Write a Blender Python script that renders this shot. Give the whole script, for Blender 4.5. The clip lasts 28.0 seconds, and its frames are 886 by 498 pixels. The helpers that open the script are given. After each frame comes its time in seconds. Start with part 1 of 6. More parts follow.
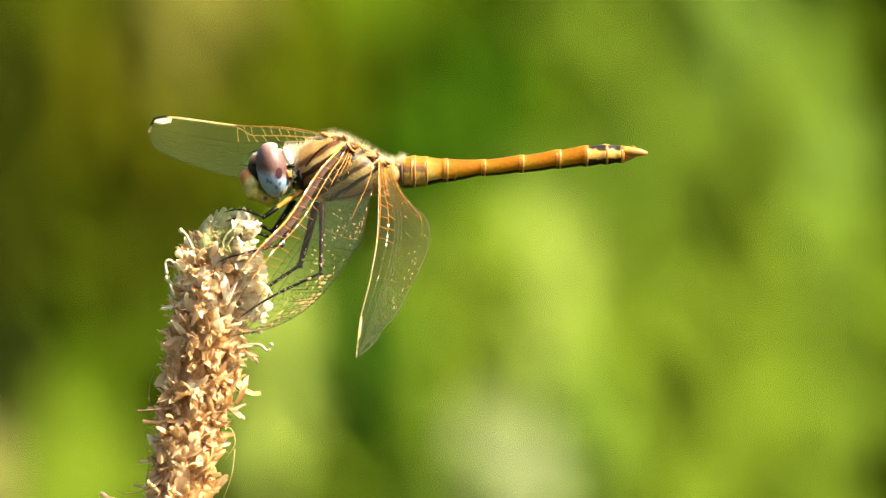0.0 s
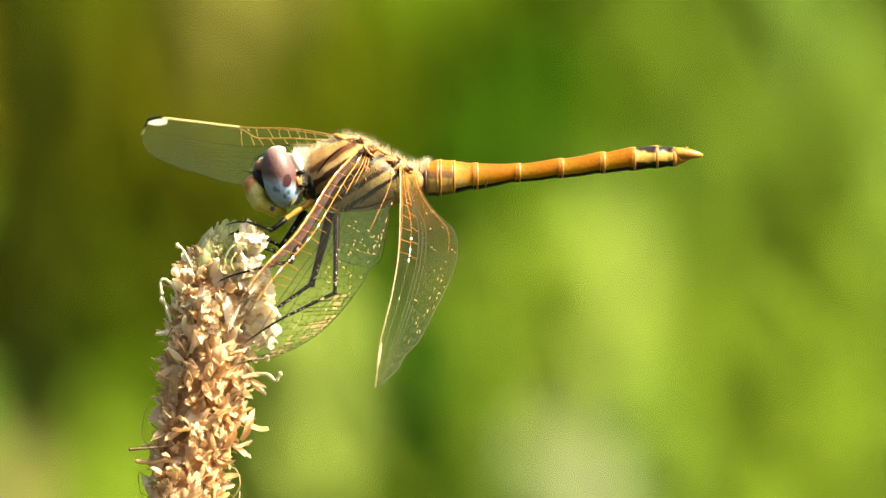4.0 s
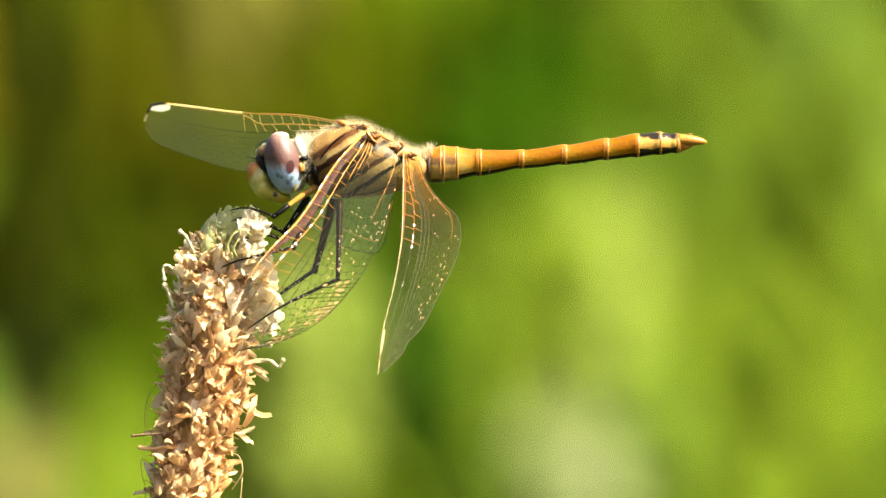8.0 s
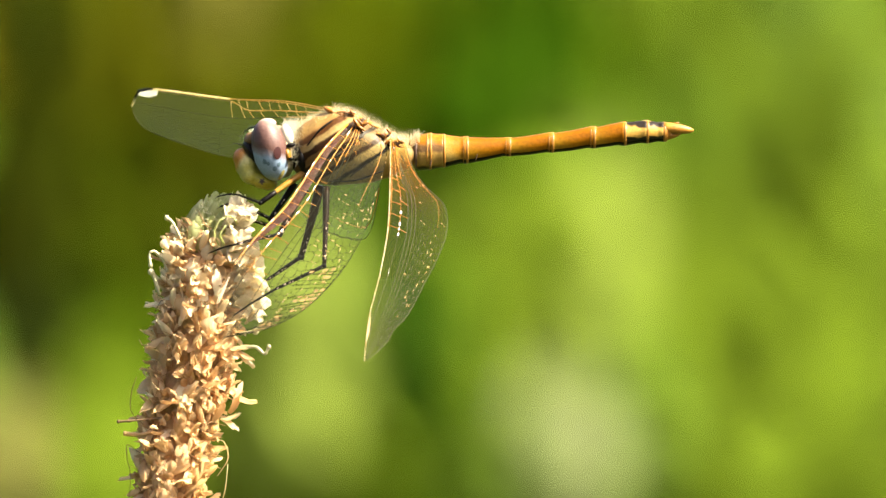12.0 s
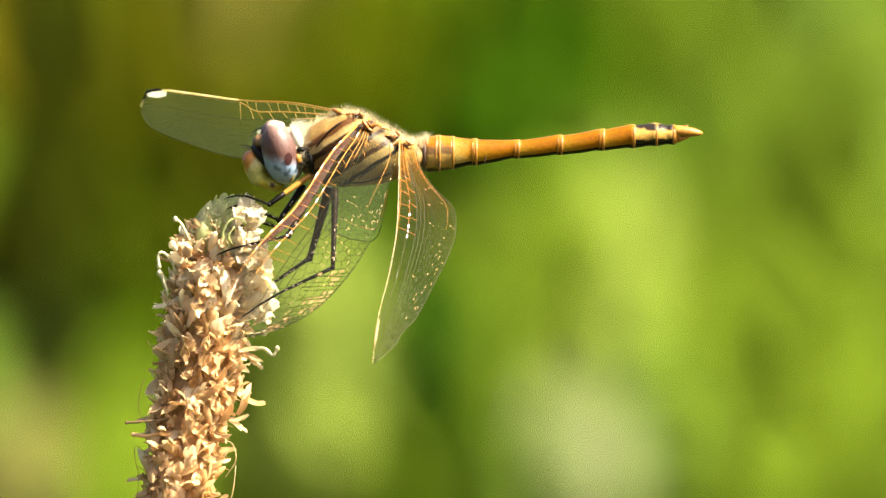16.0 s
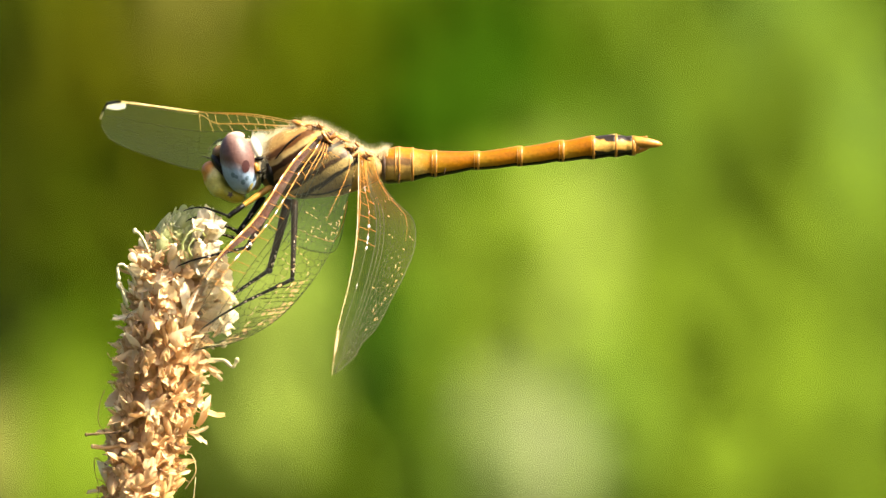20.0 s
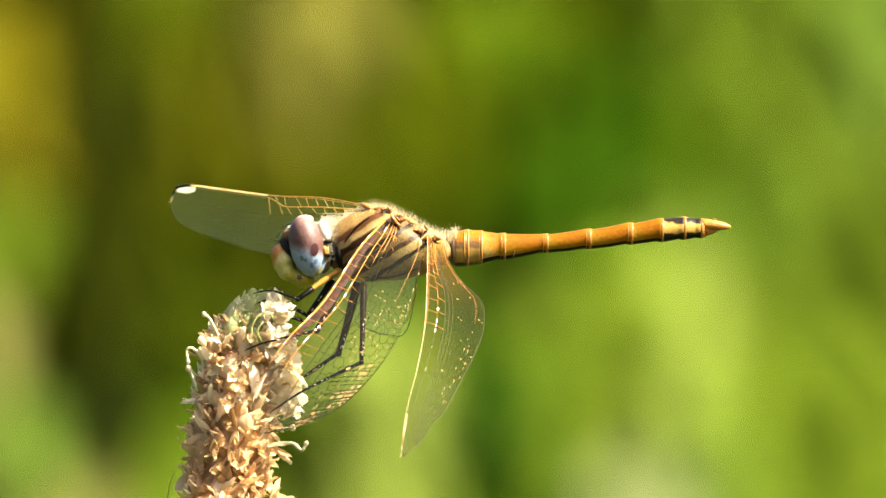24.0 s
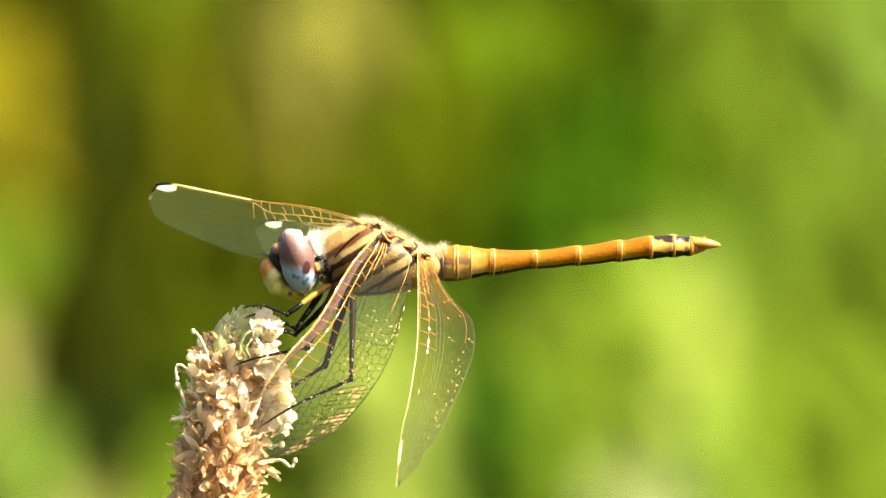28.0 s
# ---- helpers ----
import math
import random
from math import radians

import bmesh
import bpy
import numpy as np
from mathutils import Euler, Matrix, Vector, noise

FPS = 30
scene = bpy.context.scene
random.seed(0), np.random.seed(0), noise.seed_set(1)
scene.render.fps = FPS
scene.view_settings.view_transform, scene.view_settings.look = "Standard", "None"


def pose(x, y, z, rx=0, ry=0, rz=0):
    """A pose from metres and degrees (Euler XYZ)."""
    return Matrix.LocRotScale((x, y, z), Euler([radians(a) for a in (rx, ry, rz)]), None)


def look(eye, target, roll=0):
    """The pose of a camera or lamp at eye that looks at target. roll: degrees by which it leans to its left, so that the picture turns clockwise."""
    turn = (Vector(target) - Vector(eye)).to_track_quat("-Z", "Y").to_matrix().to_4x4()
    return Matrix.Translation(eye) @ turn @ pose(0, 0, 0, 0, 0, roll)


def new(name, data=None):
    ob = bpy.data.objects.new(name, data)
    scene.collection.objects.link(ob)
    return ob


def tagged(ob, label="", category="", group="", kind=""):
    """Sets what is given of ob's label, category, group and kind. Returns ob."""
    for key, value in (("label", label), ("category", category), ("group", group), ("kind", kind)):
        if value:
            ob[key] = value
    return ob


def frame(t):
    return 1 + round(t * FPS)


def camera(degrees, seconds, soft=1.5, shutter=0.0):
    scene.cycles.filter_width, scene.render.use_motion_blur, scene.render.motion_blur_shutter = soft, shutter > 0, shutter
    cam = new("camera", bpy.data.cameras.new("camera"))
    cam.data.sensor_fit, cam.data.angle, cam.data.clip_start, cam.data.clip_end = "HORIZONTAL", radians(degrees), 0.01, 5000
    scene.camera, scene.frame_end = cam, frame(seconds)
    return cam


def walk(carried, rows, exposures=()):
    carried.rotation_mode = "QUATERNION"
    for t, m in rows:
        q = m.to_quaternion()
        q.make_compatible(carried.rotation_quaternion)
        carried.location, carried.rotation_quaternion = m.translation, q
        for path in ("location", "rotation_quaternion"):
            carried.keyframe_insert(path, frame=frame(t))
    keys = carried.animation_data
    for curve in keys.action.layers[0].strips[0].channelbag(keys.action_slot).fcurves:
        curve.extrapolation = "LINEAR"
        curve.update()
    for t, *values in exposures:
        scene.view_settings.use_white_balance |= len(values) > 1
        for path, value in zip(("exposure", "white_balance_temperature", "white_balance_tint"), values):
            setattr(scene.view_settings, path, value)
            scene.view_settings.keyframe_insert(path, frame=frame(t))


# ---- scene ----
# ---- camera ----
H = 0.45          # height of the picture's middle over the ground
MM = 0.001

cam = camera(2.5, 28.0, soft=1.5)
walk(cam, [
    (0.0, pose(-0.00552, -1.9023, H + -0.00507, 90.1275, -0.234, -0.2345)),
    (0.5, pose(-0.00466, -1.8996, H + -0.00538, 90.1274, -0.037, -0.2326)),
    (1.0, pose(-0.00329, -1.7686, H + -0.00451, 90.1039, 0.000, -0.2243)),
    (1.5, pose(-0.00189, -1.7057, H + -0.00442, 90.1109, 0.000, -0.0851)),
    (2.0, pose(-0.00119, -1.6981, H + -0.00462, 90.1386, 0.050, -0.0207)),
    (2.5, pose(-0.00115, -1.6990, H + -0.00454, 90.1495, 0.134, 0.0337)),
    (4.5, pose(-0.00086, -1.6860, H + -0.00332, 90.1315, 0.153, -0.0570)),
    (5.0, pose(-0.00083, -1.6860, H + -0.00323, 90.1277, 0.341, -0.1089)),
    (5.5, pose(-0.00084, -1.6860, H + -0.00324, 90.1417, 0.220, -0.1149)),
    (6.0, pose(-0.00085, -1.6860, H + -0.00325, 90.1169, 0.468, -0.1163)),
    (6.5, pose(-0.00088, -1.6860, H + -0.00326, 90.0983, 0.335, -0.1026)),
    (7.0, pose(-0.00090, -1.6860, H + -0.00327, 90.0736, 0.304, -0.0784)),
    (7.5, pose(-0.00092, -1.6860, H + -0.00328, 90.0740, 0.318, -0.0558)),
    (8.0, pose(-0.00092, -1.6860, H + -0.00329, 90.0894, 0.054, -0.0142)),
    (8.5, pose(-0.00084, -1.6860, H + -0.00254, 90.0953, 0.167, -0.0133)),
    (9.0, pose(-0.00067, -1.6860, H + -0.00115, 90.0584, 0.017, 0.0095)),
    (9.5, pose(-0.00058, -1.6860, H + -0.00040, 90.0400, -0.119, -0.0154)),
    (10.0, pose(-0.00043, -1.6860, H + -0.00030, 90.0385, 0.101, -0.0144)),
    (10.5, pose(-0.00015, -1.6860, H + -0.00010, 90.0305, -0.075, 0.0018)),
    (11.0, pose(0.00000, -1.6860, H + -0.00000, 90.0000, 0.000, -0.0000)),
    (11.5, pose(0.00011, -1.6860, H + -0.00010, 89.9778, -0.295, 0.0054)),
    (12.0, pose(0.00021, -1.6860, H + -0.00020, 89.9488, -0.224, -0.0137)),
    (12.5, pose(0.00034, -1.6860, H + -0.00023, 89.9486, -0.356, -0.0406)),
    (14.5, pose(0.00183, -1.6860, H + -0.00059, 89.9495, -0.415, -0.0032)),
    (15.0, pose(0.00196, -1.6860, H + -0.00063, 89.9725, -0.419, 0.0374)),
    (15.5, pose(0.00176, -1.6860, H + -0.00080, 89.9675, -0.462, 0.0545)),
    (16.0, pose(0.00131, -1.6860, H + -0.00118, 89.9876, -0.380, 0.0478)),
    (16.5, pose(0.00085, -1.6860, H + -0.00157, 90.0103, -0.200, 0.0197)),
    (17.0, pose(0.00065, -1.6860, H + -0.00174, 90.0205, 0.029, -0.0032)),
    (17.5, pose(0.00054, -1.6860, H + -0.00155, 90.0192, -0.035, -0.0037)),
    (18.0, pose(0.00028, -1.6860, H + -0.00109, 90.0266, -0.091, 0.0047)),
    (18.5, pose(-0.00006, -1.6860, H + -0.00048, 90.0371, -0.534, -0.0096)),
    (19.0, pose(-0.00039, -1.6860, H + 0.00013, 90.0136, -0.428, -0.0718)),
    (19.5, pose(-0.00065, -1.6860, H + 0.00060, 89.9871, -0.539, -0.1018)),
    (20.0, pose(-0.00076, -1.6860, H + 0.00079, 89.9538, -0.321, -0.1362)),
    (20.5, pose(0.00070, -1.6860, H + -0.00070, 89.9926, -0.104, 0.0320)),
    (21.0, pose(0.00216, -1.6860, H + -0.00218, 90.0666, -0.362, 0.2993)),
    (21.5, pose(0.00233, -1.6860, H + -0.00205, 90.1046, -0.498, 0.3495)),
    (23.5, pose(0.00495, -1.6860, H + -0.00007, 90.1655, -0.220, 0.3033)),
    (24.0, pose(0.00560, -1.6860, H + 0.00042, 90.1994, -0.220, 0.2749)),
    (24.5, pose(0.00606, -1.6860, H + 0.00077, 90.2118, -0.220, 0.2734)),
    (25.0, pose(0.00624, -1.6860, H + 0.00090, 90.2277, -0.220, 0.2679)),
    (25.5, pose(0.00630, -1.6860, H + 0.00091, 90.2416, -0.220, 0.2636)),
    (26.0, pose(0.00646, -1.6860, H + 0.00095, 90.2517, -0.220, 0.2641)),
    (26.5, pose(0.00666, -1.6860, H + 0.00099, 90.2571, -0.220, 0.2631)),
    (27.0, pose(0.00687, -1.6860, H + 0.00103, 90.2613, -0.220, 0.2696)),
    (27.5, pose(0.00702, -1.6860, H + 0.00106, 90.2550, -0.220, 0.2805)),
    (28.0, pose(0.00709, -1.6860, H + 0.00107, 90.2255, -0.220, 0.2946)),
], exposures=[(0.0, 2.36), (25.5, 2.36), (26.6, 2.46), (28.0, 2.62)])

# ---- world, sun, exposure ----
SUN_AZ, SUN_EL = 113.0, 48.0      # degrees; azimuth from +y towards +x
world = bpy.data.worlds.new("world")
scene.world = world
world.use_nodes = True
wn = world.node_tree
sky = wn.nodes.new("ShaderNodeTexSky")
sky.sky_type, sky.sun_disc = "NISHITA", False
sky.dust_density, sky.ozone_density, sky.air_density = 6.0, 0.0, 0.5
sky.sun_elevation, sky.sun_rotation = radians(SUN_EL), radians(SUN_AZ)
wn.nodes["Background"].inputs["Strength"].default_value = 0.08
wn.links.new(sky.outputs[0], wn.nodes["Background"].inputs["Color"])
sun = new("sun", bpy.data.lights.new("sun", "SUN"))
sun.data.energy, sun.data.angle, sun.data.color = 5.0, radians(0.5), (1.0, 0.9, 0.70)
az, el = radians(SUN_AZ), radians(SUN_EL)
to_sun = Vector((math.sin(az) * math.cos(el), math.cos(az) * math.cos(el), math.sin(el)))
sun.matrix_basis = look(to_sun * 20, (0, 0, 0))


# ---- materials ----
def mat(name, rgb, rough=0.6, spec=0.4, trans=0.0, vary=0.25, scale=900.0, bump=0.15, rgb2=None, obj_random=0.0, island=0.0, tip=0.0, fibre=1.0):
    """A surface with grain and blotches; trans: share of light that it lets through."""
    m = bpy.data.materials.new(name)
    m.use_nodes = True
    nt = m.node_tree
    N, L = nt.nodes, nt.links
    bsdf = N["Principled BSDF"]
    tc = N.new("ShaderNodeTexCoord")
    fine, coarse = N.new("ShaderNodeTexNoise"), N.new("ShaderNodeTexNoise")
    fine.inputs["Scale"].default_value, coarse.inputs["Scale"].default_value = scale * 4, scale
    fine.inputs["Detail"].default_value = coarse.inputs["Detail"].default_value = 3
    drawn = N.new("ShaderNodeMapping")
    drawn.inputs["Scale"].default_value = (fibre, fibre, 1 / fibre)
    L.new(tc.outputs["Object"], drawn.inputs["Vector"])
    L.new(drawn.outputs[0], fine.inputs["Vector"])
    L.new(tc.outputs["Object"], coarse.inputs["Vector"])
    mix = N.new("ShaderNodeMix")
    mix.data_type = "RGBA"
    lo = rgb2 or tuple(c * (1 - vary) for c in rgb)
    mix.inputs["A"].default_value, mix.inputs["B"].default_value = (*rgb, 1), (*lo, 1)
    add = N.new("ShaderNodeMath")
    add.operation = "MULTIPLY_ADD"
    L.new(fine.outputs["Fac"], add.inputs[0])
    add.inputs[1].default_value = 0.5
    L.new(coarse.outputs["Fac"], add.inputs[2])
    ramp = N.new("ShaderNodeMapRange")
    ramp.inputs["From Min"].default_value, ramp.inputs["From Max"].default_value = 0.5, 1.0
    L.new(add.outputs[0], ramp.inputs["Value"])
    fac = ramp.outputs[0]
    if obj_random or island:
        info = N.new("ShaderNodeNewGeometry" if island else "ShaderNodeObjectInfo")
        pick, obj_random = info.outputs["Random Per Island" if island else "Random"], obj_random or island
        ma = N.new("ShaderNodeMath")
        ma.operation, ma.use_clamp = "MULTIPLY_ADD", True
        L.new(pick, ma.inputs[0])
        ma.inputs[1].default_value = obj_random
        ms = N.new("ShaderNodeMath")
        ms.operation = "MULTIPLY_ADD"
        L.new(fac, ms.inputs[0])
        ms.inputs[1].default_value, ms.inputs[2].default_value = 0.6, -obj_random * 0.4
        L.new(ms.outputs[0], ma.inputs[2])
        fac = ma.outputs[0]
    if tip:
        sep, mm = N.new("ShaderNodeSeparateXYZ"), N.new("ShaderNodeMath")
        L.new(tc.outputs["Object"], sep.inputs[0])
        mm.operation, mm.use_clamp = "MULTIPLY_ADD", True
        L.new(sep.outputs["Z"], mm.inputs[0])
        mm.inputs[1].default_value = -tip / 0.001
        plus = N.new("ShaderNodeMath")
        L.new(fac, plus.inputs[0])
        plus.inputs[1].default_value = tip * 0.9
        L.new(plus.outputs[0], mm.inputs[2])
        fac = mm.outputs[0]
    L.new(fac, mix.inputs["Factor"])
    L.new(mix.outputs["Result"], bsdf.inputs["Base Color"])
    bsdf.inputs["Roughness"].default_value = rough
    bsdf.inputs["Specular IOR Level"].default_value = spec
    if bump:
        b = N.new("ShaderNodeBump")
        b.inputs["Strength"].default_value, b.inputs["Distance"].default_value = bump, 0.00008
        L.new(fine.outputs["Fac"], b.inputs["Height"])
        L.new(b.outputs[0], bsdf.inputs["Normal"])
    if trans:
        t = N.new("ShaderNodeBsdfTranslucent")
        L.new(mix.outputs["Result"], t.inputs["Color"])
        ms = N.new("ShaderNodeMixShader")
        ms.inputs[0].default_value = trans
        L.new(bsdf.outputs[0], ms.inputs[1])
        L.new(t.outputs[0], ms.inputs[2])
        L.new(ms.outputs[0], N["Material Output"].inputs["Surface"])
    return m


def banded(name, axis, stops, source="Object", scale=1.0, rough=0.45, wobble=0.25, spec=0.4, wscale=700.0):
    """Bands of colour along a direction: stops are (place, rgb)."""
    m = mat(name, (0.5, 0.5, 0.5), rough=rough, spec=spec, bump=0.4)
    N, L = m.node_tree.nodes, m.node_tree.links
    bsdf = N["Principled BSDF"]
    tc = N.new("ShaderNodeTexCoord")
    dot = N.new("ShaderNodeVectorMath")
    dot.operation = "DOT_PRODUCT"
    L.new(tc.outputs[source], dot.inputs[0])
    dot.inputs[1].default_value = [a * scale for a in axis]
    wob = N.new("ShaderNodeTexNoise")
    wob.inputs["Scale"].default_value = wscale
    L.new(tc.outputs["Object"], wob.inputs["Vector"])
    ma = N.new("ShaderNodeMath")
    ma.operation = "MULTIPLY_ADD"
    L.new(wob.outputs["Fac"], ma.inputs[0])
    ma.inputs[1].default_value = wobble
    L.new(dot.outputs["Value"], ma.inputs[2])
    lo, hi = stops[0][0], stops[-1][0]
    mr = N.new("ShaderNodeMapRange")
    mr.inputs["From Min"].default_value, mr.inputs["From Max"].default_value = lo + wobble / 2, hi + wobble / 2
    L.new(ma.outputs[0], mr.inputs["Value"])
    cr = N.new("ShaderNodeValToRGB")
    els = cr.color_ramp.elements
    while len(els) < len(stops):
        els.new(0.5)
    for e, (p, c) in zip(els, stops):
        e.position, e.color = (p - lo) / (hi - lo), (*c, 1)
    L.new(mr.outputs[0], cr.inputs["Fac"])
    grain = N.new("ShaderNodeTexNoise")
    grain.inputs["Scale"].default_value, grain.inputs["Detail"].default_value = 3500.0, 3
    L.new(tc.outputs["Object"], grain.inputs["Vector"])
    gr = N.new("ShaderNodeMapRange")
    gr.inputs["To Min"].default_value, gr.inputs["To Max"].default_value = 0.55, 1.3
    L.new(grain.outputs["Fac"], gr.inputs["Value"])
    mul = N.new("ShaderNodeMix")
    mul.data_type, mul.blend_type = "RGBA", "MULTIPLY"
    mul.inputs["Factor"].default_value = 1
    L.new(cr.outputs["Color"], mul.inputs["A"])
    L.new(gr.outputs[0], mul.inputs["B"])
    L.new(mul.outputs["Result"], bsdf.inputs["Base Color"])
    return m


def membrane(name, haze=0.22, tone=(0.62, 0.6, 0.5), glass=(0.97, 0.96, 0.92), fade=0.0):
    """Clear wing skin: mostly see-through, with a silky sheen."""
    m = bpy.data.materials.new(name)
    m.use_nodes = True
    N, L = m.node_tree.nodes, m.node_tree.links
    bsdf = N["Principled BSDF"]
    bsdf.inputs["Base Color"].default_value = (*tone, 1)
    bsdf.inputs["Roughness"].default_value = 0.38
    bsdf.inputs["Specular IOR Level"].default_value = 0.25
    clear = N.new("ShaderNodeBsdfTransparent")
    clear.inputs["Color"].default_value = (*glass, 1)
    tc, n1 = N.new("ShaderNodeTexCoord"), N.new("ShaderNodeTexNoise")
    n1.inputs["Scale"].default_value, n1.inputs["Detail"].default_value = 900, 4
    L.new(tc.outputs["Object"], n1.inputs["Vector"])
    mr = N.new("ShaderNodeMapRange")
    mr.inputs["To Min"].default_value, mr.inputs["To Max"].default_value = haze * 0.55, haze * 1.45
    L.new(n1.outputs["Fac"], mr.inputs["Value"])
    b = N.new("ShaderNodeBump")
    b.inputs["Strength"].default_value, b.inputs["Distance"].default_value = 0.25, 0.0001
    L.new(n1.outputs["Fac"], b.inputs["Height"])
    L.new(b.outputs[0], bsdf.inputs["Normal"])
    thru, half = N.new("ShaderNodeBsdfTranslucent"), N.new("ShaderNodeMixShader")
    thru.inputs["Color"].default_value = (*tone, 1)
    half.inputs[0].default_value = 0.5
    L.new(bsdf.outputs[0], half.inputs[1])
    L.new(thru.outputs[0], half.inputs[2])
    ms = N.new("ShaderNodeMixShader")
    if fade:
        # a stain that thins out away from the wing root
        far, thin_out, times = N.new("ShaderNodeVectorMath"), N.new("ShaderNodeMapRange"), N.new("ShaderNodeMath")
        far.operation, times.operation, thin_out.interpolation_type = "LENGTH", "MULTIPLY", "SMOOTHSTEP"
        L.new(tc.outputs["Object"], far.inputs[0])
        L.new(far.outputs["Value"], thin_out.inputs["Value"])
        thin_out.inputs["From Min"].default_value, thin_out.inputs["From Max"].default_value = fade * 0.2, fade
        thin_out.inputs["To Min"].default_value, thin_out.inputs["To Max"].default_value = 1.0, 0.0
        L.new(mr.outputs[0], times.inputs[0])
        L.new(thin_out.outputs[0], times.inputs[1])
        L.new(times.outputs[0], ms.inputs[0])
    else:
        L.new(mr.outputs[0], ms.inputs[0])
    L.new(clear.outputs[0], ms.inputs[1])
    L.new(half.outputs[0], ms.inputs[2])
    L.new(ms.outputs[0], N["Material Output"].inputs["Surface"])
    return m


M_THORAX = banded("thorax_skin", (-0.54, 0, 0.84), [
    (-3.6, (0.240, 0.125, 0.0365)), (-2.5, (0.203, 0.138, 0.0486)), (-1.78, (0.222, 0.161, 0.0608)), (-1.62, (0.007, 0.004, 0.0014)), (-1.42, (0.008, 0.004, 0.0014)),
    (-1.30, (0.190, 0.137, 0.0527)), (-0.75, (0.213, 0.153, 0.0594)), (-0.62, (0.024, 0.010, 0.0028)), (-0.34, (0.029, 0.010, 0.0028)), (-0.22, (0.107, 0.071, 0.0250)), (0.36, (0.110, 0.070, 0.0242)),
    (0.48, (0.008, 0.004, 0.0008)), (0.72, (0.014, 0.005, 0.0014)), (0.84, (0.128, 0.070, 0.0236)), (1.3, (0.121, 0.062, 0.0212)), (1.42, (0.016, 0.006, 0.0014)), (1.85, (0.022, 0.008, 0.0014)),
    (2.0, (0.252, 0.180, 0.0699)), (2.35, (0.194, 0.124, 0.0433)), (2.5, (0.054, 0.021, 0.0050)), (2.9, (0.060, 0.023, 0.0050)), (3.05, (0.213, 0.120, 0.0376)), (3.5, (0.238, 0.147, 0.0488)), (4.4, (0.287, 0.154, 0.0435))],
    scale=1000.0, wobble=0.4, rough=0.42, wscale=1100.0, spec=0.12)
M_ABD = banded("abdomen_skin", (0.45, 0, 0.6), [
    (0.0, (0.218, 0.136, 0.0111)), (0.22, (0.210, 0.110, 0.0059)), (0.45, (0.181, 0.074, 0.0020)), (0.70, (0.170, 0.059, 0.0010)),
    (0.9, (0.181, 0.065, 0.0014)), (1.05, (0.224, 0.100, 0.0039))], source="Generated", wobble=0.14, rough=0.3, spec=0.16)
M_ABD_PALE = banded("abdomen_pale_skin", (0.5, 0, 0.7), [
    (0.0, (0.264, 0.183, 0.0466)), (0.4, (0.277, 0.183, 0.0428)), (0.62, (0.248, 0.124, 0.0117)),
    (0.85, (0.205, 0.076, 0.0032)), (1.2, (0.241, 0.098, 0.0062))], source="Generated", wobble=0.16, rough=0.3, spec=0.16)
M_ABD_BASE = banded("abdomen_base_skin", (0, 0, 1), [
    (0.0, (0.012, 0.004, 0.0017)), (0.05, (0.021, 0.006, 0.0017)), (0.10, (0.262, 0.159, 0.0302)), (0.44, (0.246, 0.148, 0.0389)), (0.52, (0.084, 0.047, 0.0190)),
    (0.66, (0.108, 0.055, 0.0173)), (0.74, (0.230, 0.083, 0.0043)), (1.0, (0.262, 0.101, 0.0060))], source="Generated", wobble=0.2, rough=0.32, spec=0.16)
M_ABD_DARK = banded("abdomen_marked_skin", (0, 0, 1), [
    (0.0, (0.006, 0.004, 0.002)), (0.30, (0.007, 0.004, 0.002)), (0.36, (0.348, 0.198, 0.035)), (0.72, (0.372, 0.220, 0.045)), (0.78, (0.012, 0.007, 0.003)),
    (0.95, (0.012, 0.007, 0.003)), (1.0, (0.360, 0.231, 0.060))], source="Generated", wobble=0.4, rough=0.35, spec=0.4, wscale=800)
M_MARK = mat("mark_dark_brown", (0.09, 0.05, 0.03), rough=0.4, rgb2=(0.03, 0.015, 0.01))
M_RING = mat("ring_yellow", (0.27, 0.120, 0.018), rough=0.4)
M_DARK = mat("black_skin", (0.0045, 0.0036, 0.003), rough=0.4, spec=0.1)
M_YEL = mat("yellow_skin", (0.34, 0.17, 0.018), rough=0.45, rgb2=(0.20, 0.075, 0.007))
M_FACE = banded("face_skin", (-0.86, 0, 0.5), [(-2.4, (0.27, 0.22, 0.012)), (-1.2, (0.36, 0.31, 0.035)), (-0.4, (0.46, 0.41, 0.12)), (0.3, (0.47, 0.39, 0.14)),
    (0.6, (0.40, 0.17, 0.02)), (1.4, (0.34, 0.10, 0.008))], scale=1000.0, wobble=0.5, rough=0.45)
M_FEMUR = mat("thigh_yellow", (0.36, 0.19, 0.014), rough=0.55, rgb2=(0.20, 0.085, 0.008), scale=700)
M_LEGBROWN = mat("thigh_dark_brown", (0.0045, 0.0026, 0.0018), rough=0.4, spec=0.08, rgb2=(0.014, 0.006, 0.003), scale=600)
M_LEG_GLINT = mat("leg_speckle", (0.60, 0.46, 0.42), rough=0.3, spec=0.5, bump=0)
M_TAN_SKIN = mat("vertex_tan", (0.16, 0.085, 0.028), rough=0.6)
M_LIP = mat("lip_yellow_green", (0.20, 0.17, 0.05), rough=0.5)
M_TEMPLE = mat("temple_white", (0.74, 0.72, 0.60), rough=0.45, rgb2=(0.50, 0.47, 0.34), scale=1200)
# the cream of the crown includes a painted highlight on the head top
M_CROWN = mat("crown_cream", (0.50, 0.38, 0.30), rough=0.6, rgb2=(0.30, 0.17, 0.13), scale=1500)
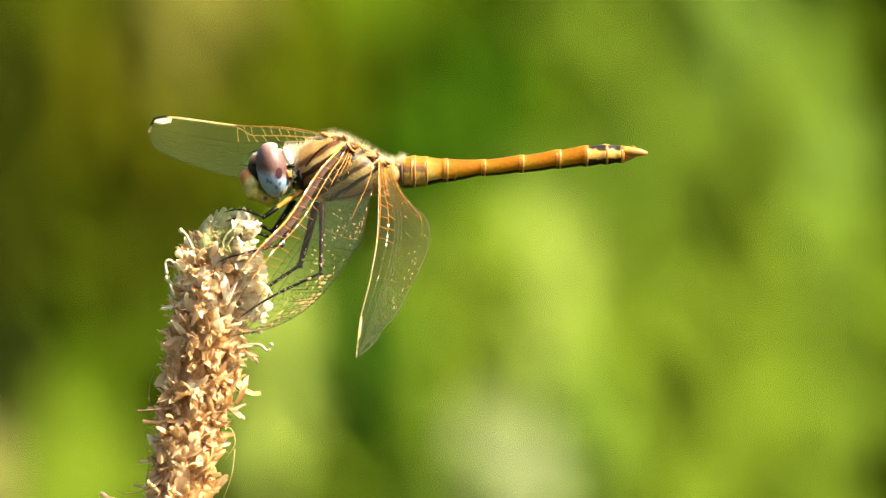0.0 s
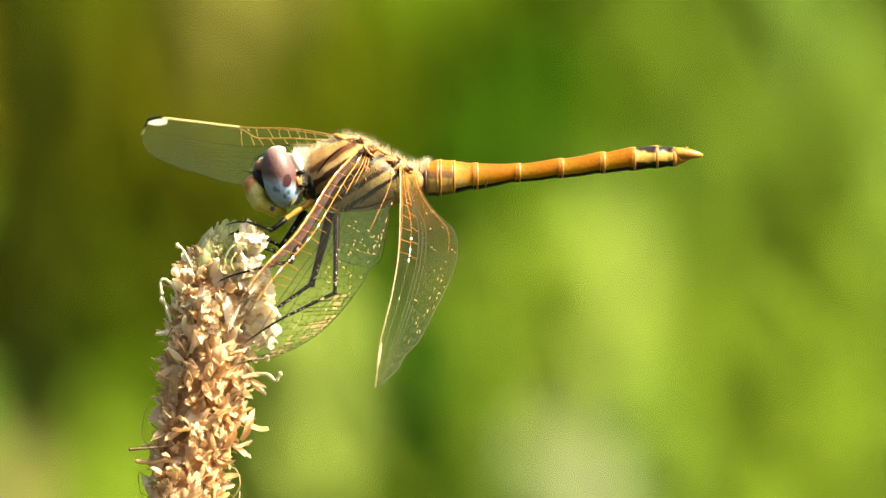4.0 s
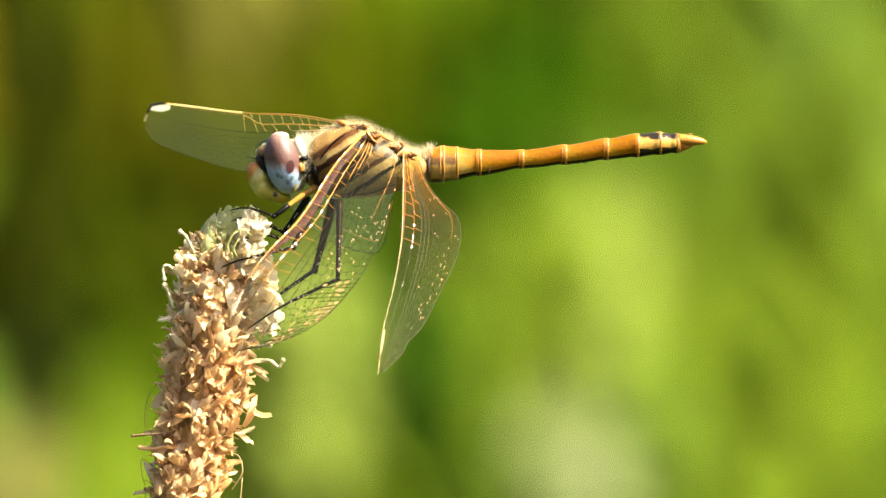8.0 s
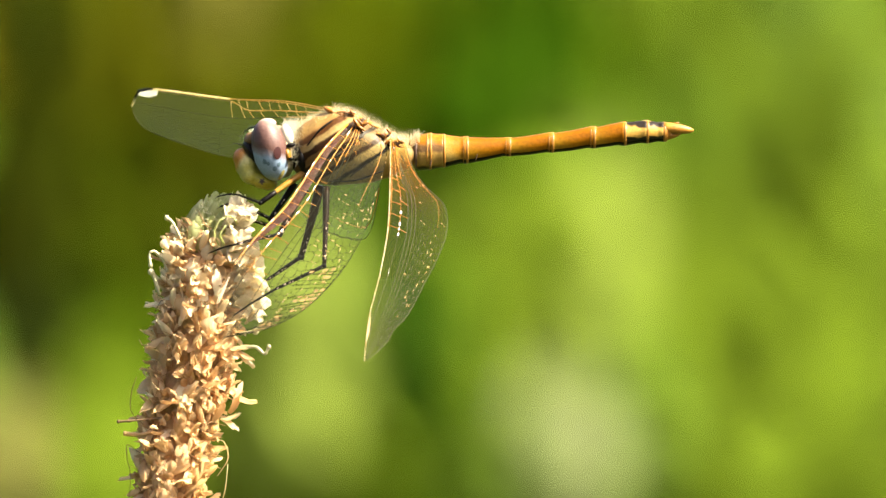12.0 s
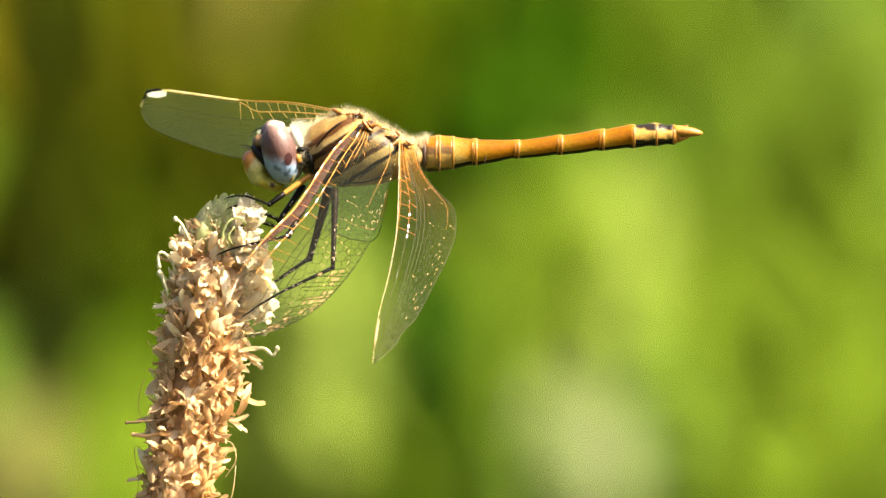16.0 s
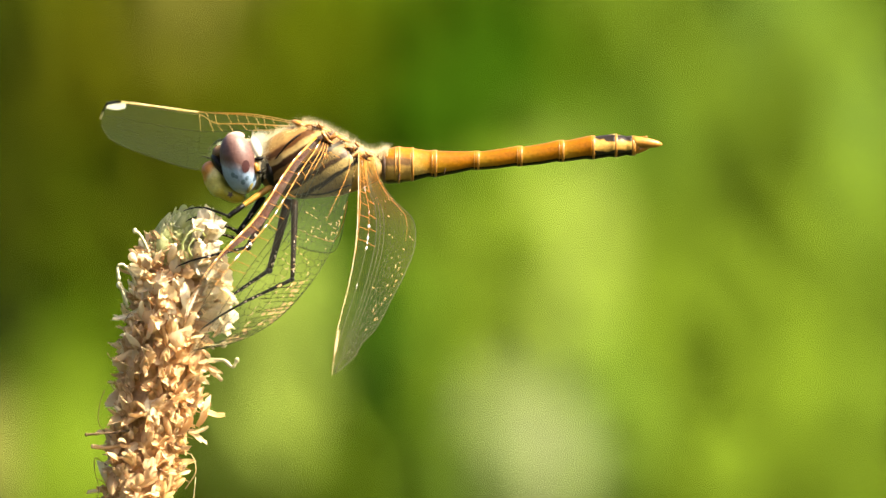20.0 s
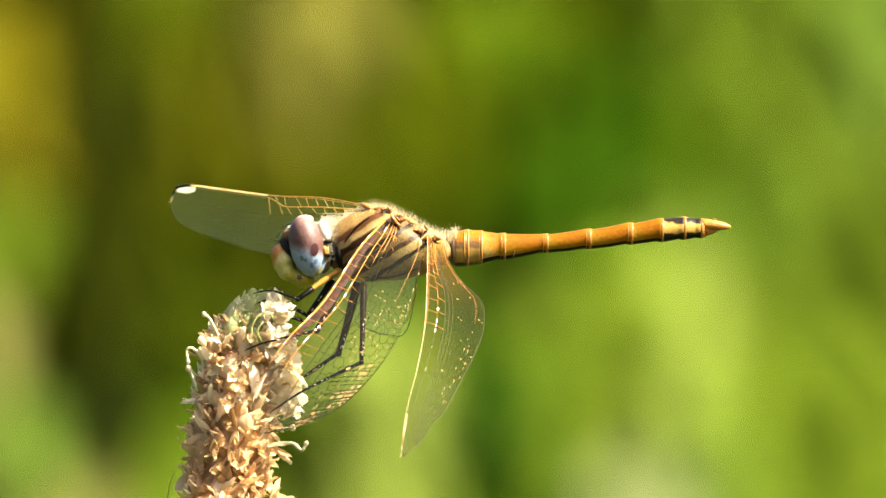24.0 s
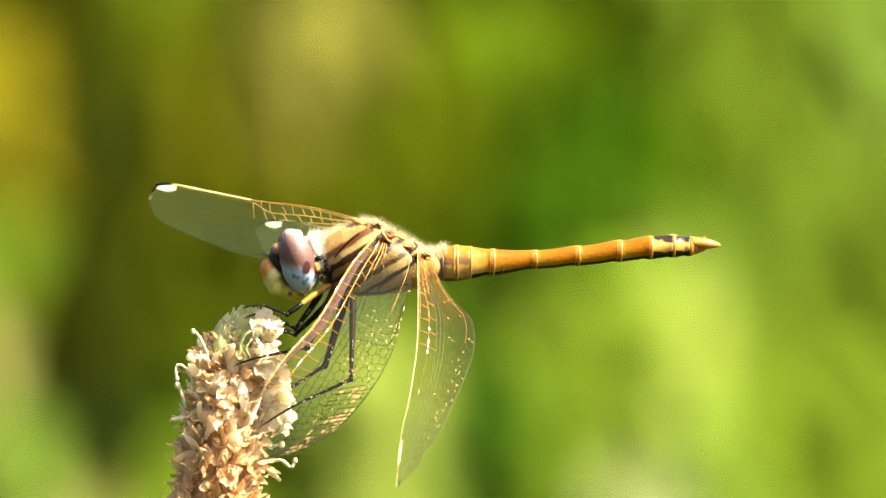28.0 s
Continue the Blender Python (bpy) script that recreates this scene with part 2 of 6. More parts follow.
M_OCC = mat("occiput_pale", (0.34, 0.30, 0.18), rough=0.6, rgb2=(0.06, 0.045, 0.02), scale=900)
M_HAIR = mat("pale_hair", (0.77, 0.67, 0.43), rough=0.6, trans=0.5, bump=0)
M_HAIR_WHITE = mat("white_hair", (0.66, 0.62, 0.48), rough=0.6, trans=0.5, bump=0)
M_ORANGE = mat("hinge_orange", (0.42, 0.17, 0.018), rough=0.4, rgb2=(0.10, 0.035, 0.008), scale=1800)
M_VEIN = mat("golden_vein", (0.34, 0.155, 0.014), rough=0.4, spec=0.2, bump=0, rgb2=(0.22, 0.075, 0.008))
M_VEIN_PALE = mat("pale_vein", (0.32, 0.215, 0.075), rough=0.4, spec=0.4, bump=0)
M_VEIN_DARK = mat("dark_vein", (0.008, 0.010, 0.002), rough=0.6, spec=0.05, bump=0, rgb2=(0.005, 0.005, 0.002))
M_VEIN_STRAW = mat("straw_vein", (0.70, 0.50, 0.20), rough=0.4, spec=0.4, trans=0.6, bump=0, rgb2=(0.54, 0.30, 0.07))
M_WEB = mat("edge_web_brown", (0.010, 0.003, 0.0015), rough=0.4, spec=0.06, trans=0.1, bump=0.8, rgb2=(0.048, 0.014, 0.005), scale=1300)
M_EDGE_CREAM = mat("edge_cream", (0.93, 0.85, 0.58), rough=0.4, trans=0.65, bump=0, rgb2=(0.80, 0.62, 0.28))
# fleck colours for painted sun glints on the veins
M_SPARK = mat("glint_gold", (0.45, 0.28, 0.09), rough=0.3, spec=0.6, bump=0)
M_GLINT = mat("glint_white", (0.95, 0.90, 0.86), rough=0.15, spec=1.0, bump=0)
M_VEIN_GREY = mat("grey_vein", (0.050, 0.050, 0.020), rough=0.6, spec=0.1, bump=0)
# gold cell fill that paints sunlight shining on the membrane
M_GILT = mat("wing_cell_sheen", (0.26, 0.15, 0.045), rough=0.5, spec=0.1, trans=0.4, bump=0, rgb2=(0.12, 0.09, 0.016), island=0.9)
M_STIGMA = mat("wing_cell_white", (0.93, 0.91, 0.80), rough=0.45, bump=0, trans=0.75)
M_CELL_TAN = mat("wing_cell_tan", (0.17, 0.095, 0.03), rough=0.45, bump=0)
M_SKIN = membrane("wing_skin", 0.013, (0.62, 0.62, 0.50), glass=(0.94, 0.93, 0.86))
M_AMBER = membrane("wing_amber", 0.12, (0.55, 0.20, 0.012), glass=(0.97, 0.93, 0.84), fade=0.0085)
M_SKIN_GREY = membrane("wing_skin_grey", 0.020, (0.58, 0.58, 0.44), glass=(0.77, 0.75, 0.54))
M_SKIN_FAR = membrane("wing_skin_silky", 0.031, (0.36, 0.50, 0.32), glass=(0.88, 0.93, 0.90))
# the palest stop, at the top of the eye, paints a highlight
M_EYE = banded("compound_eye", (0.25, 0.0, 0.97), [
    (-2.6, (0.34, 0.36, 0.22)), (-2.0, (0.17, 0.24, 0.33)), (-0.75, (0.20, 0.27, 0.37)), (-0.4, (0.17, 0.15, 0.17)), (0.0, (0.075, 0.033, 0.026)),
    (1.4, (0.085, 0.042, 0.034)), (2.1, (0.15, 0.09, 0.075)), (2.7, (0.42, 0.32, 0.26))], scale=1000.0, wobble=0.5, rough=0.5, spec=0.35)
M_PUPIL = mat("eye_spot", (0.09, 0.14, 0.18), rough=0.5, spec=0.2)
M_PUPIL_RED = mat("eye_spot_red", (0.035, 0.01, 0.01), rough=0.5, spec=0.2)

M_BRACT = mat("dry_bract", (0.86, 0.64, 0.37), rough=0.6, trans=0.55, rgb2=(0.58, 0.355, 0.165), obj_random=0.8, scale=900, bump=0.8, tip=0.3, fibre=2.2)
M_BRACT_PALE = mat("pale_bract", (0.91, 0.80, 0.57), rough=0.6, trans=0.55, rgb2=(0.74, 0.54, 0.29), obj_random=0.7, scale=900, bump=0.8, tip=0.3, fibre=2.2)
M_CHAFF = mat("chaff", (0.70, 0.47, 0.25), rough=0.8, trans=0.5, rgb2=(0.38, 0.21, 0.085), scale=500, bump=0.5)
M_SCALE = mat("chaff_scales", (0.89, 0.68, 0.41), rough=0.6, trans=0.5, rgb2=(0.55, 0.32, 0.135), island=0.9, scale=1100, bump=0.6)
M_PETAL = mat("white_petal", (0.80, 0.74, 0.58), rough=0.6, trans=0.6, rgb2=(0.58, 0.46, 0.27), fibre=2.0)
M_SHEATH = mat("bud_sheath", (0.68, 0.68, 0.36), rough=0.6, trans=0.6, rgb2=(0.36, 0.41, 0.13), obj_random=0.6, fibre=2.2)
M_BUD = mat("bud_green", (0.34, 0.40, 0.10), rough=0.7, trans=0.5, rgb2=(0.58, 0.58, 0.28), scale=800)
M_WOOL = mat("bud_wool", (0.88, 0.84, 0.52), rough=0.8, trans=0.5, bump=0)
M_STAMEN = mat("stamen_cream", (0.60, 0.55, 0.34), rough=0.6, trans=0.2)
M_TWIG = mat("dry_thread", (0.14, 0.085, 0.04), rough=0.7)
M_STALK = mat("stalk_green", (0.20, 0.22, 0.07), rough=0.6, scale=300)


# ---- mesh tools: everything of the dragonfly and the seed head is laid out in millimetres round the picture's middle ----
PIVOT = {}


def part(name, bm, material, parent=None, label="", pivot=None, smooth=True):
    """Links a bmesh, laid out in millimetres, as one mesh object under parent, turning about pivot."""
    if pivot is None:
        c = [v.co for v in bm.verts]
        pivot = sum(c, Vector()) / len(c)
    pivot = Vector(pivot)
    for v in bm.verts:
        v.co = (v.co - pivot) * MM
    for f in bm.faces:
        f.smooth = smooth
    me = bpy.data.meshes.new(name)
    bm.to_mesh(me)
    bm.free()
    for one in material if isinstance(material, (list, tuple)) else [material]:
        me.materials.append(one)
    ob = new(name, me)
    PIVOT[ob.name] = pivot
    if parent:
        ob.parent = parent
        ob.location = (pivot - PIVOT[parent.name]) * MM
    else:
        ob.location = pivot * MM + Vector((0, 0, H))
    if label:
        tagged(ob, label)
    return ob


def root(name, pivot, label, category, group="", kind=""):
    ob = new(name)
    ob.empty_display_size = 0.002
    PIVOT[ob.name] = Vector(pivot)
    ob.location = Vector(pivot) * MM + Vector((0, 0, H))
    return tagged(ob, label, category, group, kind)


def tube(points, radii, sides=8, bm=None, flat=1.0):
    """A round bar along points; radii one for all or one each."""
    bm = bm or bmesh.new()
    pts = [Vector(p) for p in points]
    if not isinstance(radii, (list, tuple)):
        radii = [radii] * len(pts)
    rings, up = [], None
    for i, p in enumerate(pts):
        d = (pts[min(i + 1, len(pts) - 1)] - pts[max(i - 1, 0)]).normalized()
        if up is None:
            up = d.orthogonal().normalized()
        up = (up - d * up.dot(d)).normalized()
        side = d.cross(up)
        rings.append([bm.verts.new(p + (up * math.cos(a) + side * math.sin(a) * flat) * radii[i])
                      for a in (2 * math.pi * k / sides for k in range(sides))])
    for a, b in zip(rings, rings[1:]):
        for k in range(sides):
            bm.faces.new((a[k], a[(k + 1) % sides], b[(k + 1) % sides], b[k]))
    bm.faces.new(rings[0][::-1])
    bm.faces.new(rings[-1])
    return bm


def curve(points, n=5):
    """Points of a smooth curve through the given ones."""
    p = [Vector(q) for q in points]
    p = [2 * p[0] - p[1]] + p + [2 * p[-1] - p[-2]]
    out = []
    for i in range(1, len(p) - 2):
        for k in range(n):
            t = k / n
            out.append(0.5 * ((2 * p[i]) + (p[i + 1] - p[i - 1]) * t + (2 * p[i - 1] - 5 * p[i] + 4 * p[i + 1] - p[i + 2]) * t * t
                              + (3 * p[i] - p[i - 1] - 3 * p[i + 1] + p[i + 2]) * t ** 3))
    out.append(p[-2])
    return out


def ball(centre, radii, turn=(0, 0, 0), u=20, v=14, bm=None):
    bm = bm or bmesh.new()
    m = Matrix.LocRotScale(Vector(centre), Euler([radians(a) for a in turn]), Vector(radii))
    bmesh.ops.create_uvsphere(bm, u_segments=u, v_segments=v, radius=1, matrix=m)
    return bm


def loft(sections, n=20, bm=None, sub=3, belly=0.0):
    """Closed body through upright oval sections (x, y, z, half width, half height)."""
    bm = bm or bmesh.new()
    keys = [np.array(s, float) for s in sections]
    rows = []
    for i in range(len(keys) - 1):
        for k in range(sub):
            rows.append(keys[i] + (keys[i + 1] - keys[i]) * (k / sub))
    rows.append(keys[-1])
    rings = [[bm.verts.new((s[0], s[1] + s[3] * math.cos(a), s[2] + s[4] * math.sin(a)))
              for a in (2 * math.pi * k / n for k in range(n))] for s in rows]
    for a, b in zip(rings, rings[1:]):
        for k in range(n):
            f = bm.faces.new((a[k], b[k], b[(k + 1) % n], a[(k + 1) % n]))
            if belly and abs((k + 0.5) / n - 0.75) < belly:
                f.material_index = 1
    bm.faces.new(rings[0])
    bm.faces.new(rings[-1][::-1])
    bmesh.ops.recalc_face_normals(bm, faces=bm.faces[:])
    return bm


def fuse(ob, voxel, rounds=4):
    """Melts the overlapping lumps of a part into one smooth body."""
    m = ob.modifiers.new("fuse", "REMESH")
    m.mode, m.voxel_size, m.use_smooth_shade = "VOXEL", voxel, True
    sm = ob.modifiers.new("soften", "SMOOTH")
    sm.factor, sm.iterations = 0.6, rounds
    return ob


def oval(x, top, bottom, half):
    return (x, 0, (top + bottom) / 2, half, (top - bottom) / 2)


# ---- the dragonfly ----
THORAX = Vector((-6.76, 0, 6.62))
dragonfly = root("dragonfly", THORAX, "golden orange dragonfly with clear veined wings perched on a seed head", "dragonfly")


# the lens is open wide enough to melt the meadow, and focused on the dragonfly
cam.data.dof.use_dof, cam.data.dof.focus_object, cam.data.dof.aperture_fstop = True, dragonfly, 56.0


def thorax():
    body = part("thorax", loft([
        (*oval(-11.82, 7.32, 4.83, 1.0),), (*oval(-11.21, 8.49, 4.18, 1.9),), (*oval(-10.04, 9.29, 3.71, 2.5),),
        (*oval(-8.40, 9.90, 3.52, 2.8),), (*oval(-6.76, 9.53, 3.66, 2.8),), (*oval(-5.11, 8.68, 3.85, 2.5),),
        (*oval(-3.71, 7.70, 4.27, 2.0),), (*oval(-2.16, 7.09, 5.07, 1.4),), (*oval(-1.69, 6.80, 5.40, 1.1),)], n=28, sub=4),
        M_THORAX, dragonfly, "brown and olive striped hairy thorax", pivot=THORAX)
    rng = random.Random(4)
    hair = bmesh.new()
    tops = [(-11.68, 8.40), (-10.51, 9.10), (-8.40, 9.90), (-6.76, 9.53), (-5.11, 8.68), (-3.71, 7.79), (-2.16, 7.32), (-1.36, 7.79)]
    for i in range(3300):
        f = rng.random() ** 0.9 * (len(tops) - 1.001)
        k = int(f)
        x = tops[k][0] + (tops[k + 1][0] - tops[k][0]) * (f - k)
        z = tops[k][1] + (tops[k + 1][1] - tops[k][1]) * (f - k)
        a = rng.uniform(-0.75, 1.35) if f > 1.2 else rng.uniform(-0.35, 1.35)
        half = 2.2
        p = Vector((x, half * math.sin(a), z - 2.2 * (1 - math.cos(a)) - 0.12))
        out = Vector((rng.uniform(-0.5, 0.7), math.sin(a) + rng.uniform(-0.4, 0.4), math.cos(a) + rng.uniform(-0.2, 0.3))).normalized()
        ln = rng.uniform(0.35, 1.05)
        side = out.cross(Vector((rng.uniform(-1, 1), rng.uniform(-1, 1), 0.3))).normalized() * 0.0105
        v = [hair.verts.new(q) for q in (p - side, p + side, p + out * ln + Vector((rng.uniform(-0.12, 0.12), 0, 0)))]
        hair.faces.new(v)
    for i in range(260):
        p = Vector((-11.45 + rng.uniform(-0.6, 0.8), rng.uniform(-1.6, 1.6), 8.40 - rng.random() * 3.0))
        out = Vector((-0.8 + rng.uniform(-0.4, 0.4), p.y * 0.4 + rng.uniform(-0.4, 0.2), rng.uniform(-0.1, 0.9))).normalized()
        side = out.cross(Vector((0, 1, 0.2))).normalized() * 0.012
        hair.faces.new([hair.verts.new(q) for q in (p - side, p + side, p + out * rng.uniform(0.5, 1.3))])
    tagged(part("hair", hair, M_HAIR, body, "short cream hairs", smooth=False), kind="stuff")
    for way in ([(-3.94, -2.05, 6.75), (-5.25, -2.55, 5.76), (-7.12, -2.35, 4.26)], [(-6.18, -2.55, 7.40), (-7.45, -2.85, 6.46), (-8.99, -2.75, 5.39)], [(-8.06, -1.6, 9.24), (-9.56, -2.35, 8.20), (-10.68, -2.2, 6.80)], [(-4.41, -1.85, 4.73), (-6.75, -1.6, 3.94), (-9.09, -1.8, 3.89)]):
        part("seam", tube(curve(way, 6), [0.05 + 0.03 * math.sin(math.pi * i / 12) for i in range(13)], 6), M_DARK, body, "black seam on the thorax")
    for x, y, z, r in ((-7.46, -1.2, 9.43, 0.4), (-6.51, -2.1, 8.58, 0.5), (-4.41, -1.6, 7.83, 0.4), (-3.37, -1.9, 7.08, 0.5), (-7.80, 1.4, 9.53, 0.5), (-4.42, 1.6, 7.75, 0.5)):
        for i in range(8):
            at = (x + rng.uniform(-0.65, 0.65), y + rng.uniform(-0.4, 0.4), z + rng.uniform(-0.3, 0.25))
            part("hinge_plate", ball(at, (r * rng.uniform(0.5, 1.2), r * 0.5, r * rng.uniform(0.15, 0.38)), (0, rng.uniform(-60, 60), 0), 10, 7), M_ORANGE, body, "orange brown plate of the wing hinge")
        # solid black lumps paint the shade between the hinge plates
        for i in range(2):
            at = (x + rng.uniform(-0.5, 0.5), y - 0.05 + rng.uniform(-0.3, 0.2), z + rng.uniform(-0.4, 0.25))
            part("hinge_gap", ball(at, (r * rng.uniform(0.25, 0.5), r * 0.5, r * rng.uniform(0.15, 0.35)), (0, rng.uniform(-50, 50), 0), 8, 6), M_DARK, body, "black lump painted as shade in a hinge gap")
    for x, y, z in ((-8.63, -0.3, 9.71), (-6.76, -0.2, 9.29), (-5.25, -0.3, 8.54)):
        part("back_plate", ball((x, y, z), (0.8, 1.0, 0.28), (0, 22, 0), 14, 8), M_ORANGE, body, "dark marked orange back plate")


def head():
    neck = Vector((-11.82, 0, 6.24))
    skull = part("head", ball((-12.76, 0, 6.33), (1.0, 2.3, 2.2), (0, -8, 0), 24, 16), M_OCC, dragonfly, "rounded head with large eyes", pivot=neck)
    for s in (-1, 1):
        c = Vector((-13.75, 1.45 * s, 6.43))
        eye = part("compound_eye", ball(c, (1.5, 1.75, 2.62), (-10 * s, -14, 0), 40, 28), M_EYE, skull, "large eye, brown above and blue grey below", pivot=c)
        turn = Euler((radians(-10 * s), radians(-14), 0)).to_matrix()
        for dx, dz, r, mm in ((0.36, -0.04, 0.36, M_PUPIL_RED), (-0.45, -0.22, 0.2, M_PUPIL), (-0.28, -0.30, 0.15, M_PUPIL), (0.02, -0.52, 0.2, M_PUPIL), (0.28, -0.42, 0.17, M_PUPIL)):
            on = Vector((dx, s * math.sqrt(1 - dx * dx - dz * dz), dz))
            p = turn @ Vector((on.x * 1.5, on.y * 1.75, on.z * 2.62))
            n = (turn @ Vector((on.x / 1.5, on.y / 1.75, on.z / 2.62))).normalized()
            disc = bmesh.new()
            tall = r * (1.5 if mm is M_PUPIL_RED else 1.25)
            up = (Vector((0, 0, 1)) - n * n.z).normalized()
            side = up.cross(n)
            rings = [[disc.verts.new(c + p + n * (0.03 * (1 - q * q) - 0.012) + (side * math.cos(a) * r + up * math.sin(a) * tall) * q) for a in (2 * math.pi * k / 14 for k in range(14))] for q in (1.0, 0.6, 0.2)]
            for a, b in zip(rings, rings[1:]):
                for k in range(14):
                    disc.faces.new((a[k], a[(k + 1) % 14], b[(k + 1) % 14], b[k]))
            disc.faces.new(rings[-1])
            bmesh.ops.recalc_face_normals(disc, faces=disc.faces[:])
            part("eye_spot", disc, mm, skull)
    face = ball((-15.72, 0, 5.30), (0.95, 1.75, 1.1), (0, 20, 0), 24, 16)
    ball((-16.14, 0, 5.87), (0.72, 1.4, 0.8), (0, 20, 0), 20, 12, face)
    ball((-15.44, 0, 4.41), (0.9, 1.6, 0.8), (0, 35, 0), 20, 14, face)
    ball((-14.36, 0, 3.89), (1.3, 1.55, 0.7), (0, 18, 0), 22, 14, face)
    fuse(part("face", face, M_FACE, skull, "ivory yellow bulging face with an orange upper edge", pivot=(-15.81, 0, 5.21)), 0.00016)
    part("face_stripe", ball((-15.25, 0, 6.15), (0.50, 1.95, 1.25), (0, -34, 0), 20, 14), M_DARK, skull, "black stripe between face and eyes")
    part("vertex", ball((-15.30, 0, 7.35), (0.70, 1.25, 0.62), (0, -38, 0), 18, 12), M_TAN_SKIN, skull, "tan hairy bump between the eyes")
    part("crown", ball((-14.05, -0.35, 8.66), (0.80, 1.2, 0.42), (0, -6, 0), 18, 12), M_CROWN, skull, "ridge over the eyes, pale with painted highlight")
    star = bmesh.new()
    ring = [star.verts.new((-14.41 + math.cos(a) * r, -1.52, 3.85 + math.sin(a) * r)) for a, r in
            ((2 * math.pi * k / 10 + 0.3, 0.32 if k % 2 else 0.15) for k in range(10))]
    face = star.faces.new(ring)
    ext = bmesh.ops.extrude_face_region(star, geom=[face])
    bmesh.ops.translate(star, vec=(0, 0.25, 0), verts=[g for g in ext["geom"] if isinstance(g, bmesh.types.BMVert)])
    part("mouth_mark", star, M_MARK, skull, "black star-shaped mouth mark", smooth=False)
    for s in (-1, 1):
        part("antenna", tube(curve([(-15.81, 0.5 * s, 6.76), (-16.33, 0.7 * s, 6.94), (-16.89, 1.0 * s, 7.04)], 3), [0.06] * 4 + [0.03] * 2 + [0.02], 6), M_DARK, skull)
        part("cheek", ball((-12.30, 1.95 * s, 6.10), (0.30, 0.5, 0.55), (0, -10, 0), 12, 8), M_YEL, skull, "yellow spot behind the eye")
        part("cheek_mark", ball((-12.05, 2.0 * s, 5.72), (0.26, 0.5, 0.16), (0, 0, 0), 10, 8), M_DARK, skull)
        part("cheek_mark", ball((-12.05, 1.9 * s, 6.85), (0.42, 0.5, 0.20), (0, -8, 0), 10, 8), M_DARK, skull)
        part("jaw_edge", ball((-12.75, 1.75 * s, 4.75), (0.26, 0.5, 0.8), (0, 18, 0), 12, 8), M_LIP, skull, "yellow green edge under the eye")
        part("temple", ball((-12.36, 1.40 * s, 7.72), (0.50, 0.62, 0.92), (0, -16, 0), 16, 12), M_TEMPLE, skull, "white plate behind the eye")
    part("collar", ball((-11.12, 0, 5.77), (0.62, 2.1, 1.5), (0, -12, 0), 20, 14), M_DARK, dragonfly, "blackish collar between head and thorax")
    part("neck", tube([(-12.62, 0, 6.15), (-10.98, 0, 6.05)], [1.1, 1.5], 14), M_DARK, dragonfly, "dark hairy neck")
    rng = random.Random(9)
    fuzz = bmesh.new()
    for i in range(1100):
        p = Vector((-12.11 + rng.uniform(-0.6, 0.5), rng.uniform(-2.0, 2.0), 8.68 - rng.random() ** 1.6 * 3.6))
        d = Vector((rng.uniform(-0.2, 0.8), rng.uniform(-0.8, 0.2), rng.uniform(0, 1))).normalized()
        w = d.cross(Vector((0, 1, 0))).normalized() * 0.012
        fuzz.faces.new([fuzz.verts.new(q) for q in (p - w, p + w, p + d * rng.uniform(0.35, 1.0))])
    tagged(part("hair", fuzz, M_HAIR_WHITE, skull, "white hairs on the back of the head", smooth=False), kind="stuff")
    return skull


